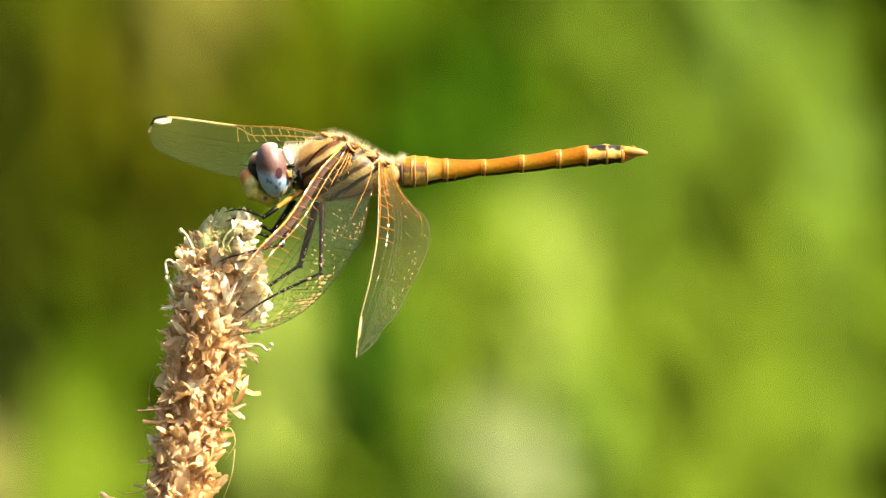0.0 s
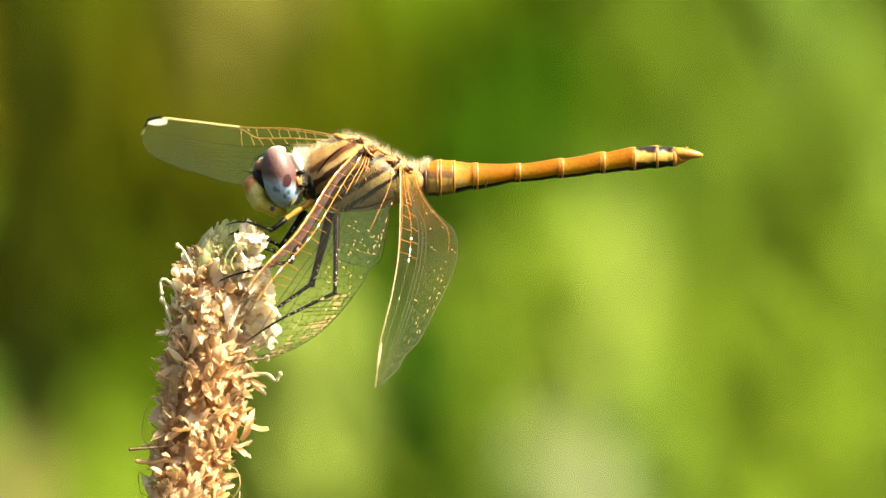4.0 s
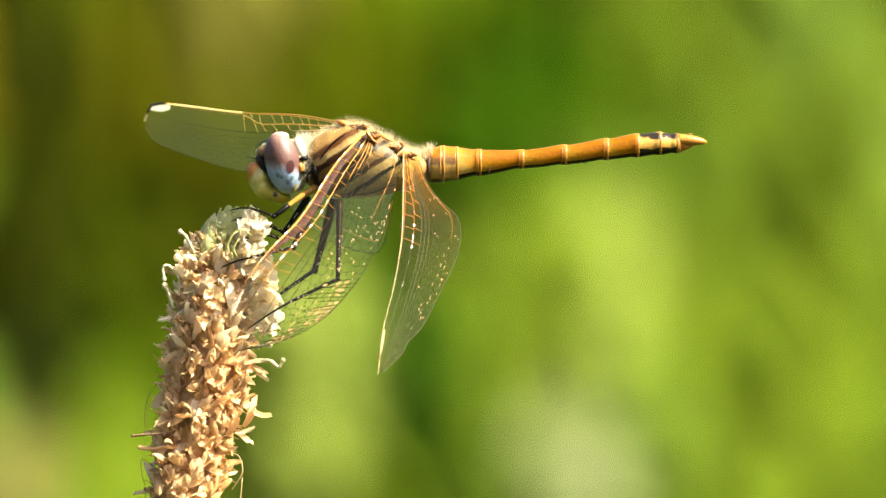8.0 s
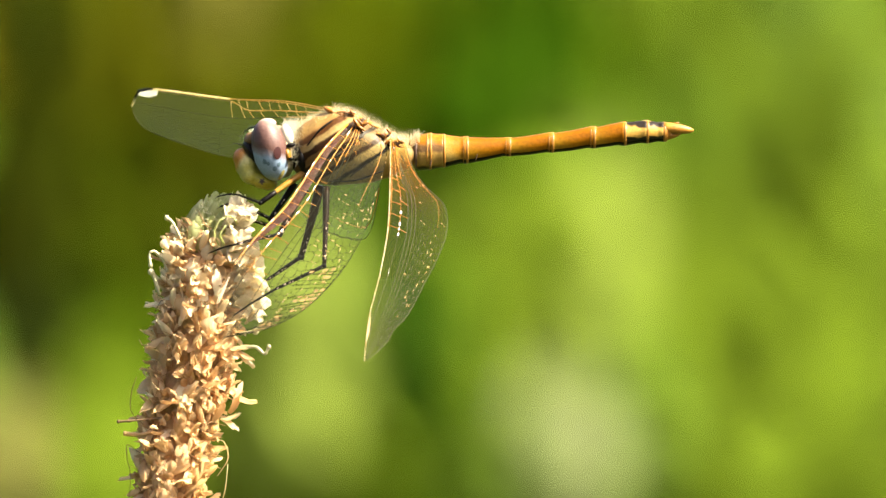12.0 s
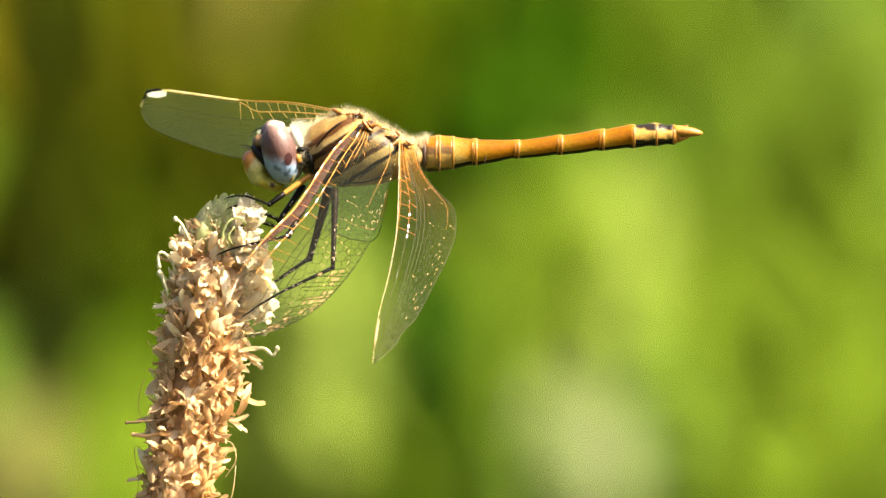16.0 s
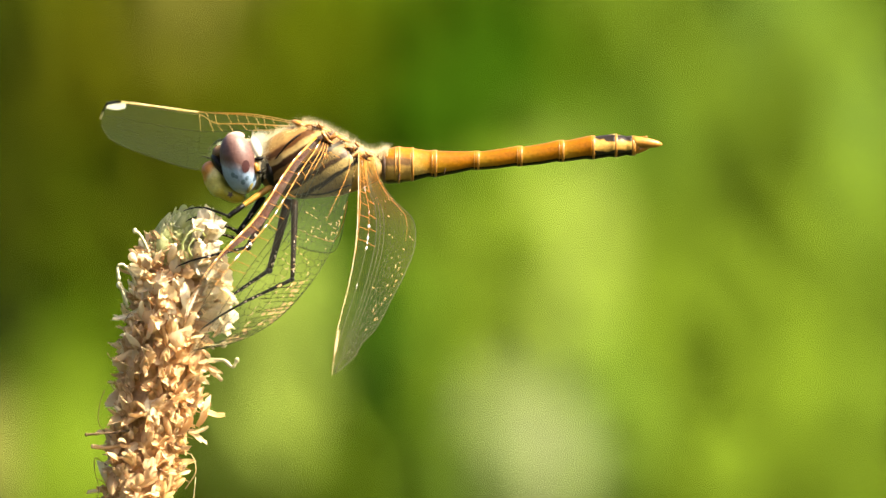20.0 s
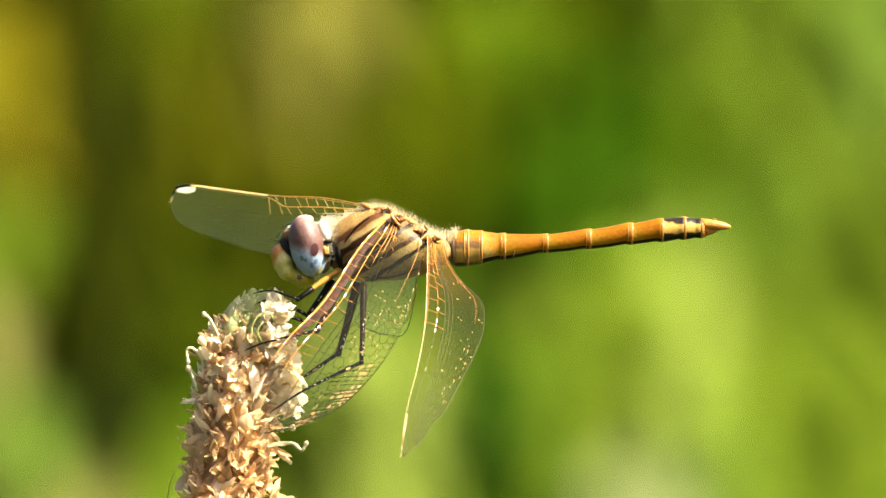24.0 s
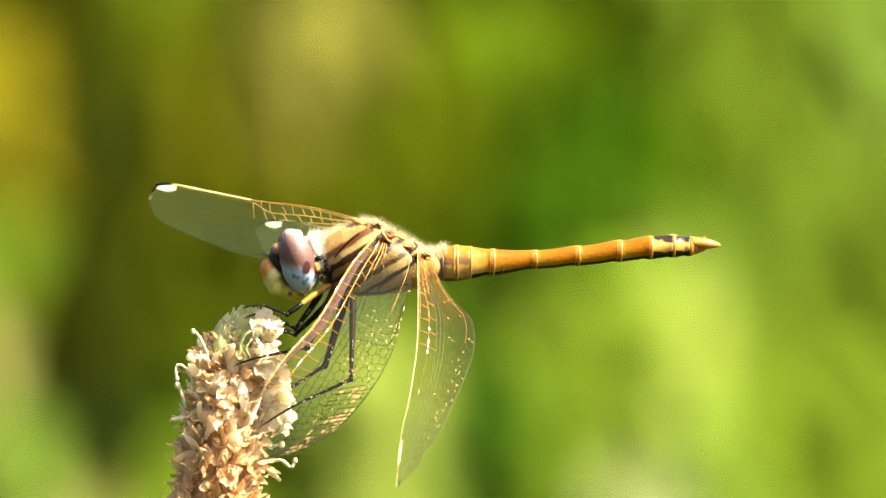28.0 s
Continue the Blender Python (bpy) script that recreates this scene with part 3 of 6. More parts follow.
def abdomen():
    # joints along the abdomen: x, top, bottom
    joints = [(-2.25, 7.37, 5.40), (-1.41, 7.74, 4.83), (-0.52, 7.93, 4.88), (0.61, 7.84, 5.07), (2.53, 7.65, 5.40), (4.27, 7.55, 5.72), (6.05, 7.60, 6.01),
              (7.79, 7.74, 6.15), (9.62, 8.02, 6.33), (11.36, 8.21, 6.52), (13.09, 8.54, 6.71), (15.63, 8.92, 6.94), (17.50, 9.06, 7.13), (18.91, 8.92, 7.27), (19.52, 8.77, 7.51)]
    cut = [0, 2, 3, 4, 6, 8, 10, 11, 12, 13, 14]
    skins = [M_ABD_BASE, M_ABD_BASE, M_ABD_PALE, M_ABD, M_ABD, M_ABD, M_ABD, M_ABD_DARK, M_ABD_DARK, M_RING]
    for a, b, skin in zip(cut, cut[1:], skins):
        secs = []
        for i in range(a, b + 1):
            x, t, bt = joints[i]
            secs.append(oval(x, t, bt, (t - bt) / 2 * 0.92))
        if a >= 3:
            x, y, z, w, h = secs[-1]
            secs[-1:] = [(x - 0.45, y, z, w * 0.955, h * 0.955), (x - 0.12, y, z, w * 1.02, h * 1.02), (x, y, z, w, h)]
            x, y, z, w, h = secs[0]
            secs[0:1] = [(x, y, z, w * 0.985, h * 0.985), (x + 0.3, y, z - 0.01, w * 0.95, h * 0.95)]
        elif b - a == 1:
            (x0, y0, z0, w0, h0), (x1, y1, z1, w1, h1) = secs
            secs.insert(1, ((x0 + x1) / 2, 0, (z0 + z1) / 2, (w0 + w1) / 2 * 0.98, (h0 + h1) / 2 * 0.975))
        seg = part("abdomen_segment", loft(secs, n=40, sub=5, belly=(0.0 if a < 3 or b > 13 else 0.135)), [skin, M_DARK], dragonfly)
        if a > 0:
            x, t, bt = joints[a]
            h = (t - bt) / 2
            part("joint_ring", loft([(x - 0.02, 0, (t + bt) / 2, h * 0.93, h * 1.0), (x + 0.05, 0, (t + bt) / 2, h * 0.95, h * 1.025), (x + 0.13, 0, (t + bt) / 2, h * 0.95, h * 1.025),
                                     (x + 0.19, 0, (t + bt) / 2, h * 0.92, h * 0.99)], 24), M_RING, seg, "yellow ring at the joint")
            if a in (2, 4, 6, 8, 10):
                part("joint_ring", loft([(x - 0.26, 0, (t + bt) / 2, h * 0.92, h * 0.99), (x - 0.22, 0, (t + bt) / 2, h * 0.94, h * 1.012), (x - 0.17, 0, (t + bt) / 2, h * 0.92, h * 0.99)], 24), M_RING, seg)
    part("dark_rim", loft([(-1.83, 0, (7.46 + 5.02) / 2, 1.18, 1.24), (-1.74, 0, (7.51 + 4.97) / 2, 1.28, 1.32), (-1.60, 0, (7.60 + 4.88) / 2, 1.30, 1.36), (-1.50, 0, (7.65 + 4.88) / 2, 1.2, 1.26)], 28), M_MARK, dragonfly, "dark rim at the root of the abdomen")
    for x, z, a, b, turn in ((-0.38, 5.77, 0.07, 0.7, 8), (-1.31, 6.43, 0.06, 0.6, 10), (3.38, 5.96, 0.05, 0.4, 14)):
        part("dark_mark", ball((x, -1.16 if x < 1.69 else -0.76, z), (a, 0.13, b), (0, turn, 0), 12, 8), M_MARK, dragonfly, "dark brown mark on the abdomen")
    for s in (-1, 1):
        part("tail_clasper", tube(curve([(18.96, 0.25 * s, 8.45), (20.08, 0.28 * s, 8.35), (21.40, 0.2 * s, 8.21)], 4), [0.42, 0.45, 0.46, 0.45, 0.43, 0.39, 0.34, 0.26, 0.10], 10), M_YEL, dragonfly, "pointed orange tail clasper")
    part("tail_clasper", tube(curve([(18.96, 0, 7.84), (19.66, 0, 7.84), (20.60, 0, 8.07)], 4), [0.42, 0.42, 0.4, 0.36, 0.3, 0.25, 0.18, 0.1, 0.04], 10), M_YEL, dragonfly, "lower tail clasper")
    part("tail_spine", tube([(19.75, -0.2, 8.77), (20.17, -0.3, 8.87)], [0.12, 0.05], 6), M_RING, dragonfly)


def wing(base, span, chord, lead, trail, skin, vein_rows, seed, dark_from, stigma=(0.83, 0.93), label="", fine=None, cell_mat=None, thin=1.0, radius_at=0.17, edge_r=0.10, edge_mat=None, glints=30, cell_deep=0.17, net=1.0, edge_fade=0.25, beads=0, nodus=0.0, web=0.0, amber=0.0, roots=1, vein_mat=None, turn_at=0.72, cell_step=0.045, lit=(), flash=(), hem=(), fringe=()):
    """A wing: skin, golden and dark veins, white cell near the tip. lead, trail: the edges across the chord, by the share of the span."""
    rng = random.Random(seed)
    B, S, C = Vector(base), Vector(span), Vector(chord)
    nrm = S.cross(C).normalized()

    def at(u, f, lift=0.0):
        a, b = lead(u), trail(u)
        v = a + (b - a) * f
        camber = 0.35 * math.sin(math.pi * min(1, max(0, f))) * math.sin(math.pi * min(1, u * 0.9 + 0.1))
        pleat = 0.025 * math.sin(f * 26) * (1 - u * 0.7)
        return B + S * u + C * v + nrm * (camber + pleat + lift)

    bm = bmesh.new()
    nu, nv = 44, 22
    grid = [[bm.verts.new(at(i / nu, j / nv)) for j in range(nv + 1)] for i in range(nu + 1)]
    for i in range(nu):
        for j in range(nv):
            bm.faces.new((grid[i][j], grid[i + 1][j], grid[i + 1][j + 1], grid[i][j + 1]))
    bmesh.ops.remove_doubles(bm, verts=bm.verts[:], dist=0.0005)
    ob = part("wing", bm, skin, dragonfly, label, pivot=B)
    gold, dark, pale, bright, spark, gilt = (bmesh.new() for i in range(6))
    share = vein_rows

    def bar(p, q, r, where):
        tube([p, q], r, 4, where)

    def drift(f, u):
        """Long veins bend towards the rear edge."""
        if f == radius_at and nodus:
            k = min(1.0, max(0.0, (u - nodus + 0.1) / 0.1))
            return radius_at + (0.035 - radius_at) * k * k * (3 - 2 * k)
        if f == radius_at:
            return radius_at + (0.13 - radius_at) * u ** 1.5
        return f if f in (0.0, 1.0) else f + (0.06 + 0.5 * (f - radius_at)) * u ** 1.6

    def tint(u, f):
        """Veins are golden near the root and the front edge, fine and dark further out."""
        return gold if u + f * 0.9 + rng.uniform(-0.12, 0.12) < dark_from else dark

    def long_vein(f, u0, r0, r1, zig=0.0, edge=False, n=40):
        pts = []
        for i in range(n + 1):
            u = u0 + (0.985 - u0) * i / n
            g = drift(f, u)
            if g >= 1:
                break
            pts.append((u, g + (zig if i % 2 else -zig), r0 + (r1 - r0) * i / n))
        turn = (nodus or turn_at) if edge else min(0.97, max(0.02, dark_from - f * 0.9))
        for run, where in (([p for p in pts if p[0] <= turn + 0.02], gold), ([p for p in pts if p[0] >= turn - 0.02], pale if edge and nodus else dark)):
            if len(run) > 1:
                tube([at(u, g, 0.02) for u, g, r in run], [r for u, g, r in run], 6, where)
    front = bmesh.new()
    start = round(nodus * 40)
    if nodus:
        tube([at(u * 0.025, 0, 0.02) for u in range(start + 1)], edge_r * 0.42, 6, gold)
    tube([at(u * 0.025, 0, 0.02) for u in range(start, 41)], [edge_r * (1.0 - 0.15 * min(1, u / 22) - edge_fade * min(1, max(0, (u - 21) / 8))) for u in range(start, 41)], 8, front)
    # pale beads along the front veins, painted glints
    for i in range(beads):
        u = 0.03 + 0.6 * (i + rng.uniform(-0.4, 0.4)) / beads
        f = 0.0 if i % 3 else drift(radius_at, u)
        p, q = at(u, f, 0.04), at(u + rng.uniform(0.006, 0.034), f, 0.04)
        r = edge_r * rng.uniform(0.2, 0.5)
        off = -C.normalized() * edge_r * 0.5 - Vector((0, edge_r * 0.6, 0))
        tube([p + off, (p + q) / 2 + off, q + off], [r * 0.4, r, r * 0.3], 6, bright)
    # white and gold beads that paint glints on the stout veins
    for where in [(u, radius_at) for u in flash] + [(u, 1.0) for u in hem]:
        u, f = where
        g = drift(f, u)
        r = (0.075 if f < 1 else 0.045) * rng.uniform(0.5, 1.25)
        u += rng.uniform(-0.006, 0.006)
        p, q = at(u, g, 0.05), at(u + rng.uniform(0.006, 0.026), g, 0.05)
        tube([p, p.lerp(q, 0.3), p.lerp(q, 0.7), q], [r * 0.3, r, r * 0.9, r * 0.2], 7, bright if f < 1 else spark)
    if not web:
        tube([at(0.0225 * i, 0.06 * (1 - i / 22), 0.02) for i in range(23)], [0.036 - 0.001 * i for i in range(23)], 6, gold)
    long_vein(radius_at, 0.0, min(0.055, edge_r * 0.7), 0.016, edge=True)
    tube([at(0.02 + 0.03 * i, 0.93 - 0.01 * i, 0.03) for i in range(12)], [0.032 - 0.0018 * i for i in range(12)], 6, gold)
    tube([at(0.02 + 0.0195 * i, 1, 0.02) for i in range(51)], 0.027, 6, dark)
    for k, f in enumerate(share[:roots]):
        long_vein(f, 0.0, 0.036, 0.019 * thin * net)
    # ladder between the front veins
    for k, (fa, fb) in enumerate(((0.0, radius_at), (radius_at, share[0]))):
        u = 0.05
        while u < (turn_at if not nodus else 0.95):
            a, b = drift(fa, u), drift(fb, u)
            if not (nodus and u > nodus):
                lean = rng.uniform(0.010, 0.030) * (-1.3 if nodus else 1)
                bar(at(u, a, 0.02), at(min(0.99, u + lean), b, 0.02), 0.026 if nodus else 0.036, gold if u < turn_at else pale)
            u += 0.05 * rng.uniform(0.75, 1.3)
    # six-sided cells, longer near the front, smaller towards the rear edge; the rows fan out from the root
    rows = [share[0]] + list(share[1:]) + [1.0]

    def fan(f, u):
        k = min(1.0, u / 0.26)
        return 1.0 if f == 1.0 else drift(0.34 + (f - 0.34) * k * (2 - k), u)

    ties = []
    for k in range(len(rows) - 1):
        step = cell_step * (1.35 - 0.55 * k / len(rows))
        ties.append([0.06 + step * (n + 0.5 * (k % 2) + rng.uniform(-0.26, 0.26)) for n in range(int(0.9 / step))])
    for k in range(len(rows) - 1):
        above = [(u, -1) for u in ties[k - 1]] if k else []
        nodes = sorted(above + [(u, 1) for u in ties[k]])
        run = []
        for u, way in nodes:
            if u > 0.985:
                continue
            gap = (fan(rows[k + 1], u) - fan(rows[k], u)) * 0.2
            run.append((u, fan(rows[k], u) + way * gap * (0 if k < roots else 1)))
        for (u0, f0), (u1, f1) in zip(run, run[1:]):
            if f1 < 0.995 and k >= roots and not (fringe and fringe[0] < u0 < fringe[1] and f1 > fringe[2]):
                where = tint(u0, f0)
                faint = 0.55 + 0.45 * min(1.0, max(0.0, (u0 - 0.25) / 0.2))
                bar(at(u0, f0, 0.02), at(u1, f1, 0.02), (0.026 if where is gold else 0.019 * net * faint) * thin, where)
        for u in ties[k]:
            f0, f1 = fan(rows[k], u), min(1.0, fan(rows[k + 1], u))
            if u > 0.975 or f0 > 0.98 or f1 - f0 < 0.006 or (fringe and fringe[0] < u < fringe[1] and f1 > fringe[2] + 0.04):
                continue
            gap = (f1 - f0) * 0.2
            f0, f1 = f0 + (gap if k >= roots else 0), f1 - (gap if f1 < 1 else 0)
            # some cross veins turn pale gold, as painted glints
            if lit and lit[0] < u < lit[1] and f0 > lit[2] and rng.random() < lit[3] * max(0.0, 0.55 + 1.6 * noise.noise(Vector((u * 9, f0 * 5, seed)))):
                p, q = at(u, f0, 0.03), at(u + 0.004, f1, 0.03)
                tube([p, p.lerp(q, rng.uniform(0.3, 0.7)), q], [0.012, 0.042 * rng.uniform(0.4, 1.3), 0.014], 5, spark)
            else:
                where = tint(u, f0)
                bar(at(u, f0, 0.02), at(u + rng.uniform(-0.006, 0.006), f1, 0.02), (0.026 if where is gold else 0.018 * net * (0.55 + 0.45 * min(1.0, max(0.0, (u - 0.25) / 0.2)))) * thin, where)
    # straight narrow cells along the rear edge, some gold-filled to paint a sheen
    if fringe:
        first, last, inner, step = fringe
        us = [first]
        while us[-1] < last:
            us.append(us[-1] + step * rng.uniform(0.75, 1.25))
        tops = [inner + 0.06 * math.sin(u * 17) + rng.uniform(-0.03, 0.03) for u in us]
        leans = [0.05 + rng.uniform(-0.012, 0.012) for u in us]
        for u, f, lean in zip(us, tops, leans):
            tube([at(u + lean * (1 - k / 4), f + (1 - f) * k / 4 + rng.uniform(-0.008, 0.008), 0.02) for k in range(5)], 0.024 * net * thin, 4, dark)
        for (u, f, lean), (u2, f2, lean2) in zip(zip(us, tops, leans), list(zip(us, tops, leans))[1:]):
            cuts = [0.0, 0.2 + rng.uniform(-0.06, 0.06), 0.42 + rng.uniform(-0.06, 0.06), 0.62 + rng.uniform(-0.06, 0.06), 0.82 + rng.uniform(-0.05, 0.05), 0.97]
            for c0, c1 in zip(cuts, cuts[1:]):
                def on(k, c):
                    return at(u + lean * (1 - c) + (u2 + lean2 * (1 - c) - u - lean * (1 - c)) * k, (f + (1 - f) * c) * (1 - k) + (f2 + (1 - f2) * c) * k, 0.015)
                bar(on(0, c1), on(1, c1), 0.014 * net * thin, dark)
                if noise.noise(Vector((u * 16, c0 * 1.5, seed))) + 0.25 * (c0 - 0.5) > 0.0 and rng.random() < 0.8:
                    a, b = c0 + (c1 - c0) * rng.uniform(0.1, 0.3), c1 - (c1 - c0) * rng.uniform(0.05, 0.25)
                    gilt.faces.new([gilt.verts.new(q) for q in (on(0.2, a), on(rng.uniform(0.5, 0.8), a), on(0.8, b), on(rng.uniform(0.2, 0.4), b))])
    # short gold pieces that paint glints of light near the rear edge
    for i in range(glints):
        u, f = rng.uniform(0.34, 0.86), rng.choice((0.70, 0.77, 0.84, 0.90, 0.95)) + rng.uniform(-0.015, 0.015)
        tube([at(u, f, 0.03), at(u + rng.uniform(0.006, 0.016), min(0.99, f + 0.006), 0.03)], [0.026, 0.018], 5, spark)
    if amber:
        patch = bmesh.new()
        cols = [[patch.verts.new(at(amber * i / 8, 0.02 + 0.96 * j / 8, 0.012)) for j in range(9)] for i in range(9)]
        for a, b in zip(cols, cols[1:]):
            for j in range(8):
                patch.faces.new((a[j], b[j], b[j + 1], a[j + 1]))
        part("amber_patch", patch, M_AMBER, ob, "amber stain at the wing root", pivot=B)
    if web:
        sheet = bmesh.new()
        cols = [[sheet.verts.new(at(0.02 + 0.6 * i / 24, web * j / 3 * min(1, (25 - i) / 8), 0.0 + 0.03 * math.sin(i * 1.7 + j))) for j in range(4)] for i in range(25)]
        for a, b in zip(cols, cols[1:]):
            for j in range(3):
                sheet.faces.new((a[j], b[j], b[j + 1], a[j + 1]))
        part("edge_web", sheet, M_WEB, ob, "brown pleated skin behind the front edge", pivot=B)
    part("golden_vein_net", gold, vein_mat or M_VEIN, ob, "golden orange veins", pivot=B)
    part("fine_vein_net", dark, fine or M_VEIN_DARK, ob, "fine dark veins" if fine is None else "fine grey veins", pivot=B)
    part("pale_vein_net", pale, M_VEIN_PALE, ob, "pale golden veins", pivot=B)
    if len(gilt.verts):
        part("lit_cell", gilt, M_GILT, ob, "wing cells filled gold as painted sheen", pivot=B, smooth=False)
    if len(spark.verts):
        part("vein_spot", spark, M_SPARK, ob, "small golden flecks painted as glints on the veins", pivot=B)
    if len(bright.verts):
        part("vein_glint", bright, M_GLINT, ob, "white flecks painted as glints on the veins", pivot=B)
    part("edge_vein", front, edge_mat or M_VEIN_PALE, ob, "stout front edge vein", pivot=B)
    cell = bmesh.new()
    us = [stigma[0] + (stigma[1] - stigma[0]) * i / 8 for i in range(9)]
    lower = [at(u, 0.02, -0.05) for u in us] + [at(u + 0.004, cell_deep * (0.75 + 0.35 * math.sin(math.pi * i / 8)), -0.05) for i, u in reversed(list(enumerate(us)))]
    vs = [cell.verts.new(p) for p in lower]
    face = cell.faces.new(vs)
    ext = bmesh.ops.extrude_face_region(cell, geom=[face])
    bmesh.ops.translate(cell, vec=nrm * 0.12, verts=[g for g in ext["geom"] if isinstance(g, bmesh.types.BMVert)])
    bmesh.ops.recalc_face_normals(cell, faces=cell.faces[:])
    part("wing_cell", cell, cell_mat or M_STIGMA, ob, "pale cell at the wing tip", smooth=False)
    bm = bmesh.new()
    tube([at(u, 0.0, 0.03) for u in (stigma[0] + 0.02, (stigma[0] + stigma[1]) / 2, stigma[1], min(0.995, stigma[1] + 0.04))], [0.06, 0.13, 0.14, 0.06] if cell_mat is None else [0.03, 0.05, 0.05, 0.03], 6, bm)
    part("tip_edge", bm, M_DARK if cell_mat is None else cell_mat, ob, "thick edge over the pale cell")
    return ob


def shape(points):
    xs, ys = [p[0] for p in points], [p[1] for p in points]
    def f(u):
        i = 0
        while i < len(xs) - 2 and u > xs[i + 1]:
            i += 1
        t = (u - xs[i]) / (xs[i + 1] - xs[i])
        m0 = (ys[i + 1] - ys[i - 1]) / (xs[i + 1] - xs[i - 1]) * (xs[i + 1] - xs[i]) if i > 0 else ys[i + 1] - ys[i]
        m1 = (ys[i + 2] - ys[i]) / (xs[i + 2] - xs[i]) * (xs[i + 1] - xs[i]) if i < len(xs) - 2 else ys[i + 1] - ys[i]
        t = min(1.0, max(0.0, t))
        return (2 * t ** 3 - 3 * t * t + 1) * ys[i] + (t ** 3 - 2 * t * t + t) * m0 + (-2 * t ** 3 + 3 * t * t) * ys[i + 1] + (t ** 3 - t * t) * m1
    return f


def between(a, b):
    return Vector(b) - Vector(a)


def wings():
    rows = (0.27, 0.36, 0.44, 0.52, 0.59, 0.66, 0.74, 0.82, 0.91)
    wing((-6.28, -2, 8.39), between((-6.28, -2, 8.39), (-19.15, -20, -8.62)), between((-12.81, -12, -2.10), (-7.46, -10, -3.13)),
         shape([(0, -0.20), (0.132, -0.255), (0.32, -0.19), (0.42, -0.18), (0.572, -0.265), (0.735, -0.245), (0.857, -0.117), (0.93, 0.05), (1, 0.31)]),
         shape([(0, 0.25), (0.081, 0.605), (0.294, 0.93), (0.459, 1.156), (0.578, 1.227), (0.687, 1.23), (0.8, 1.158), (0.889, 0.98), (0.95, 0.736), (0.985, 0.5), (1, 0.36)]),
         M_SKIN, (0.30, 0.36, 0.42, 0.48, 0.54, 0.60, 0.66, 0.72, 0.78, 0.84, 0.9, 0.95), 11, 0.47, radius_at=0.20, edge_r=0.10, edge_mat=M_VEIN, stigma=(0.74, 0.86), cell_mat=M_CELL_TAN, glints=34, cell_deep=0.035, net=1.25, edge_fade=0.78, beads=14, web=0.12, roots=3, cell_step=0.030, lit=(0.30, 0.66, 0.50, 0.85), fringe=(0.60, 0.955, 0.74, 0.020), flash=(0.35, 0.5, 0.52), hem=[0.1 + 0.05 * i + 0.02 * math.sin(i * 5.0) for i in range(7)], label="clear drooping forewing with golden veins")
    wing((-3.80, -2, 7.31), between((-3.80, -2, 7.31), (-5.84, -20, -10.94)), between((-4.30, -8, 2.76), (0.75, -5, 1.68)),
         shape([(0, 0), (0.2, 0.08), (0.4, 0.13), (0.6, 0.09), (0.8, 0.0), (1, 0.0)]),
         shape([(0, 0.25), (0.09, 0.38), (0.17, 0.64), (0.235, 0.98), (0.36, 1.07), (0.49, 0.96), (0.605, 0.81), (0.7, 0.69), (0.77, 0.58), (0.84, 0.40), (0.89, 0.34), (0.95, 0.18), (1, 0.02)]),
         M_SKIN_GREY, (0.28, 0.34, 0.40, 0.46, 0.51, 0.56, 0.61, 0.66, 0.71, 0.76, 0.81, 0.86, 0.91, 0.95), 12, 0.42, radius_at=0.19, edge_r=0.027, edge_mat=M_EDGE_CREAM, glints=16, cell_deep=0.06, net=1.3, beads=16, cell_step=0.034, lit=(0.12, 0.62, 0.36, 0.22), flash=(0.31, 0.36, 0.39, 0.405), turn_at=0.42, amber=0.62, roots=3, stigma=(0.80, 0.90), fine=M_VEIN_GREY, cell_mat=M_VEIN_PALE, thin=0.6, label="clear broad hindwing with golden veins, hanging down")
    wing((-8.08, 1.6, 9.72), between((-8.08, 1.6, 9.72), (-25.57, 22, 11.22)), between((-18.16, 13, 11.06), (-18.18, 15, 6.53)),
         shape([(0, 0), (0.25, -0.10), (0.5, -0.06), (0.75, -0.10), (0.9, -0.12), (0.965, -0.07), (0.99, 0.06), (1, 0.22)]),
         shape([(0, 0.2), (0.15, 0.7), (0.35, 0.98), (0.55, 1.0), (0.75, 0.84), (0.88, 0.70), (0.95, 0.58), (0.985, 0.42), (1, 0.26)]),
         M_SKIN_FAR, rows, 13, 0.5, stigma=(0.875, 0.965), fine=M_VEIN_GREY, thin=0.6, glints=0, edge_r=0.075, edge_fade=0.0, nodus=0.52, edge_mat=M_EDGE_CREAM, vein_mat=M_VEIN_STRAW, label="clear forewing spread away, with a white cell at its tip")
    wing((-4.42, 1.6, 7.75), between((-4.42, 1.6, 7.75), (-16.49, 26, 8.15)), between((-8.69, 10, 8.07), (-8.70, 12, -0.66)),
         shape([(0, 0), (0.3, -0.02), (0.8, -0.06), (0.95, -0.02), (1, 0.06)]),
         shape([(0, 0.4), (0.08, 0.92), (0.2, 1.0), (0.4, 0.93), (0.6, 0.75), (0.8, 0.50), (0.93, 0.28), (1, 0.08)]),
         M_SKIN_FAR, rows, 14, 0.5, fine=M_VEIN_GREY, thin=0.4, glints=0, edge_r=0.085, label="clear hindwing spread away behind the body")


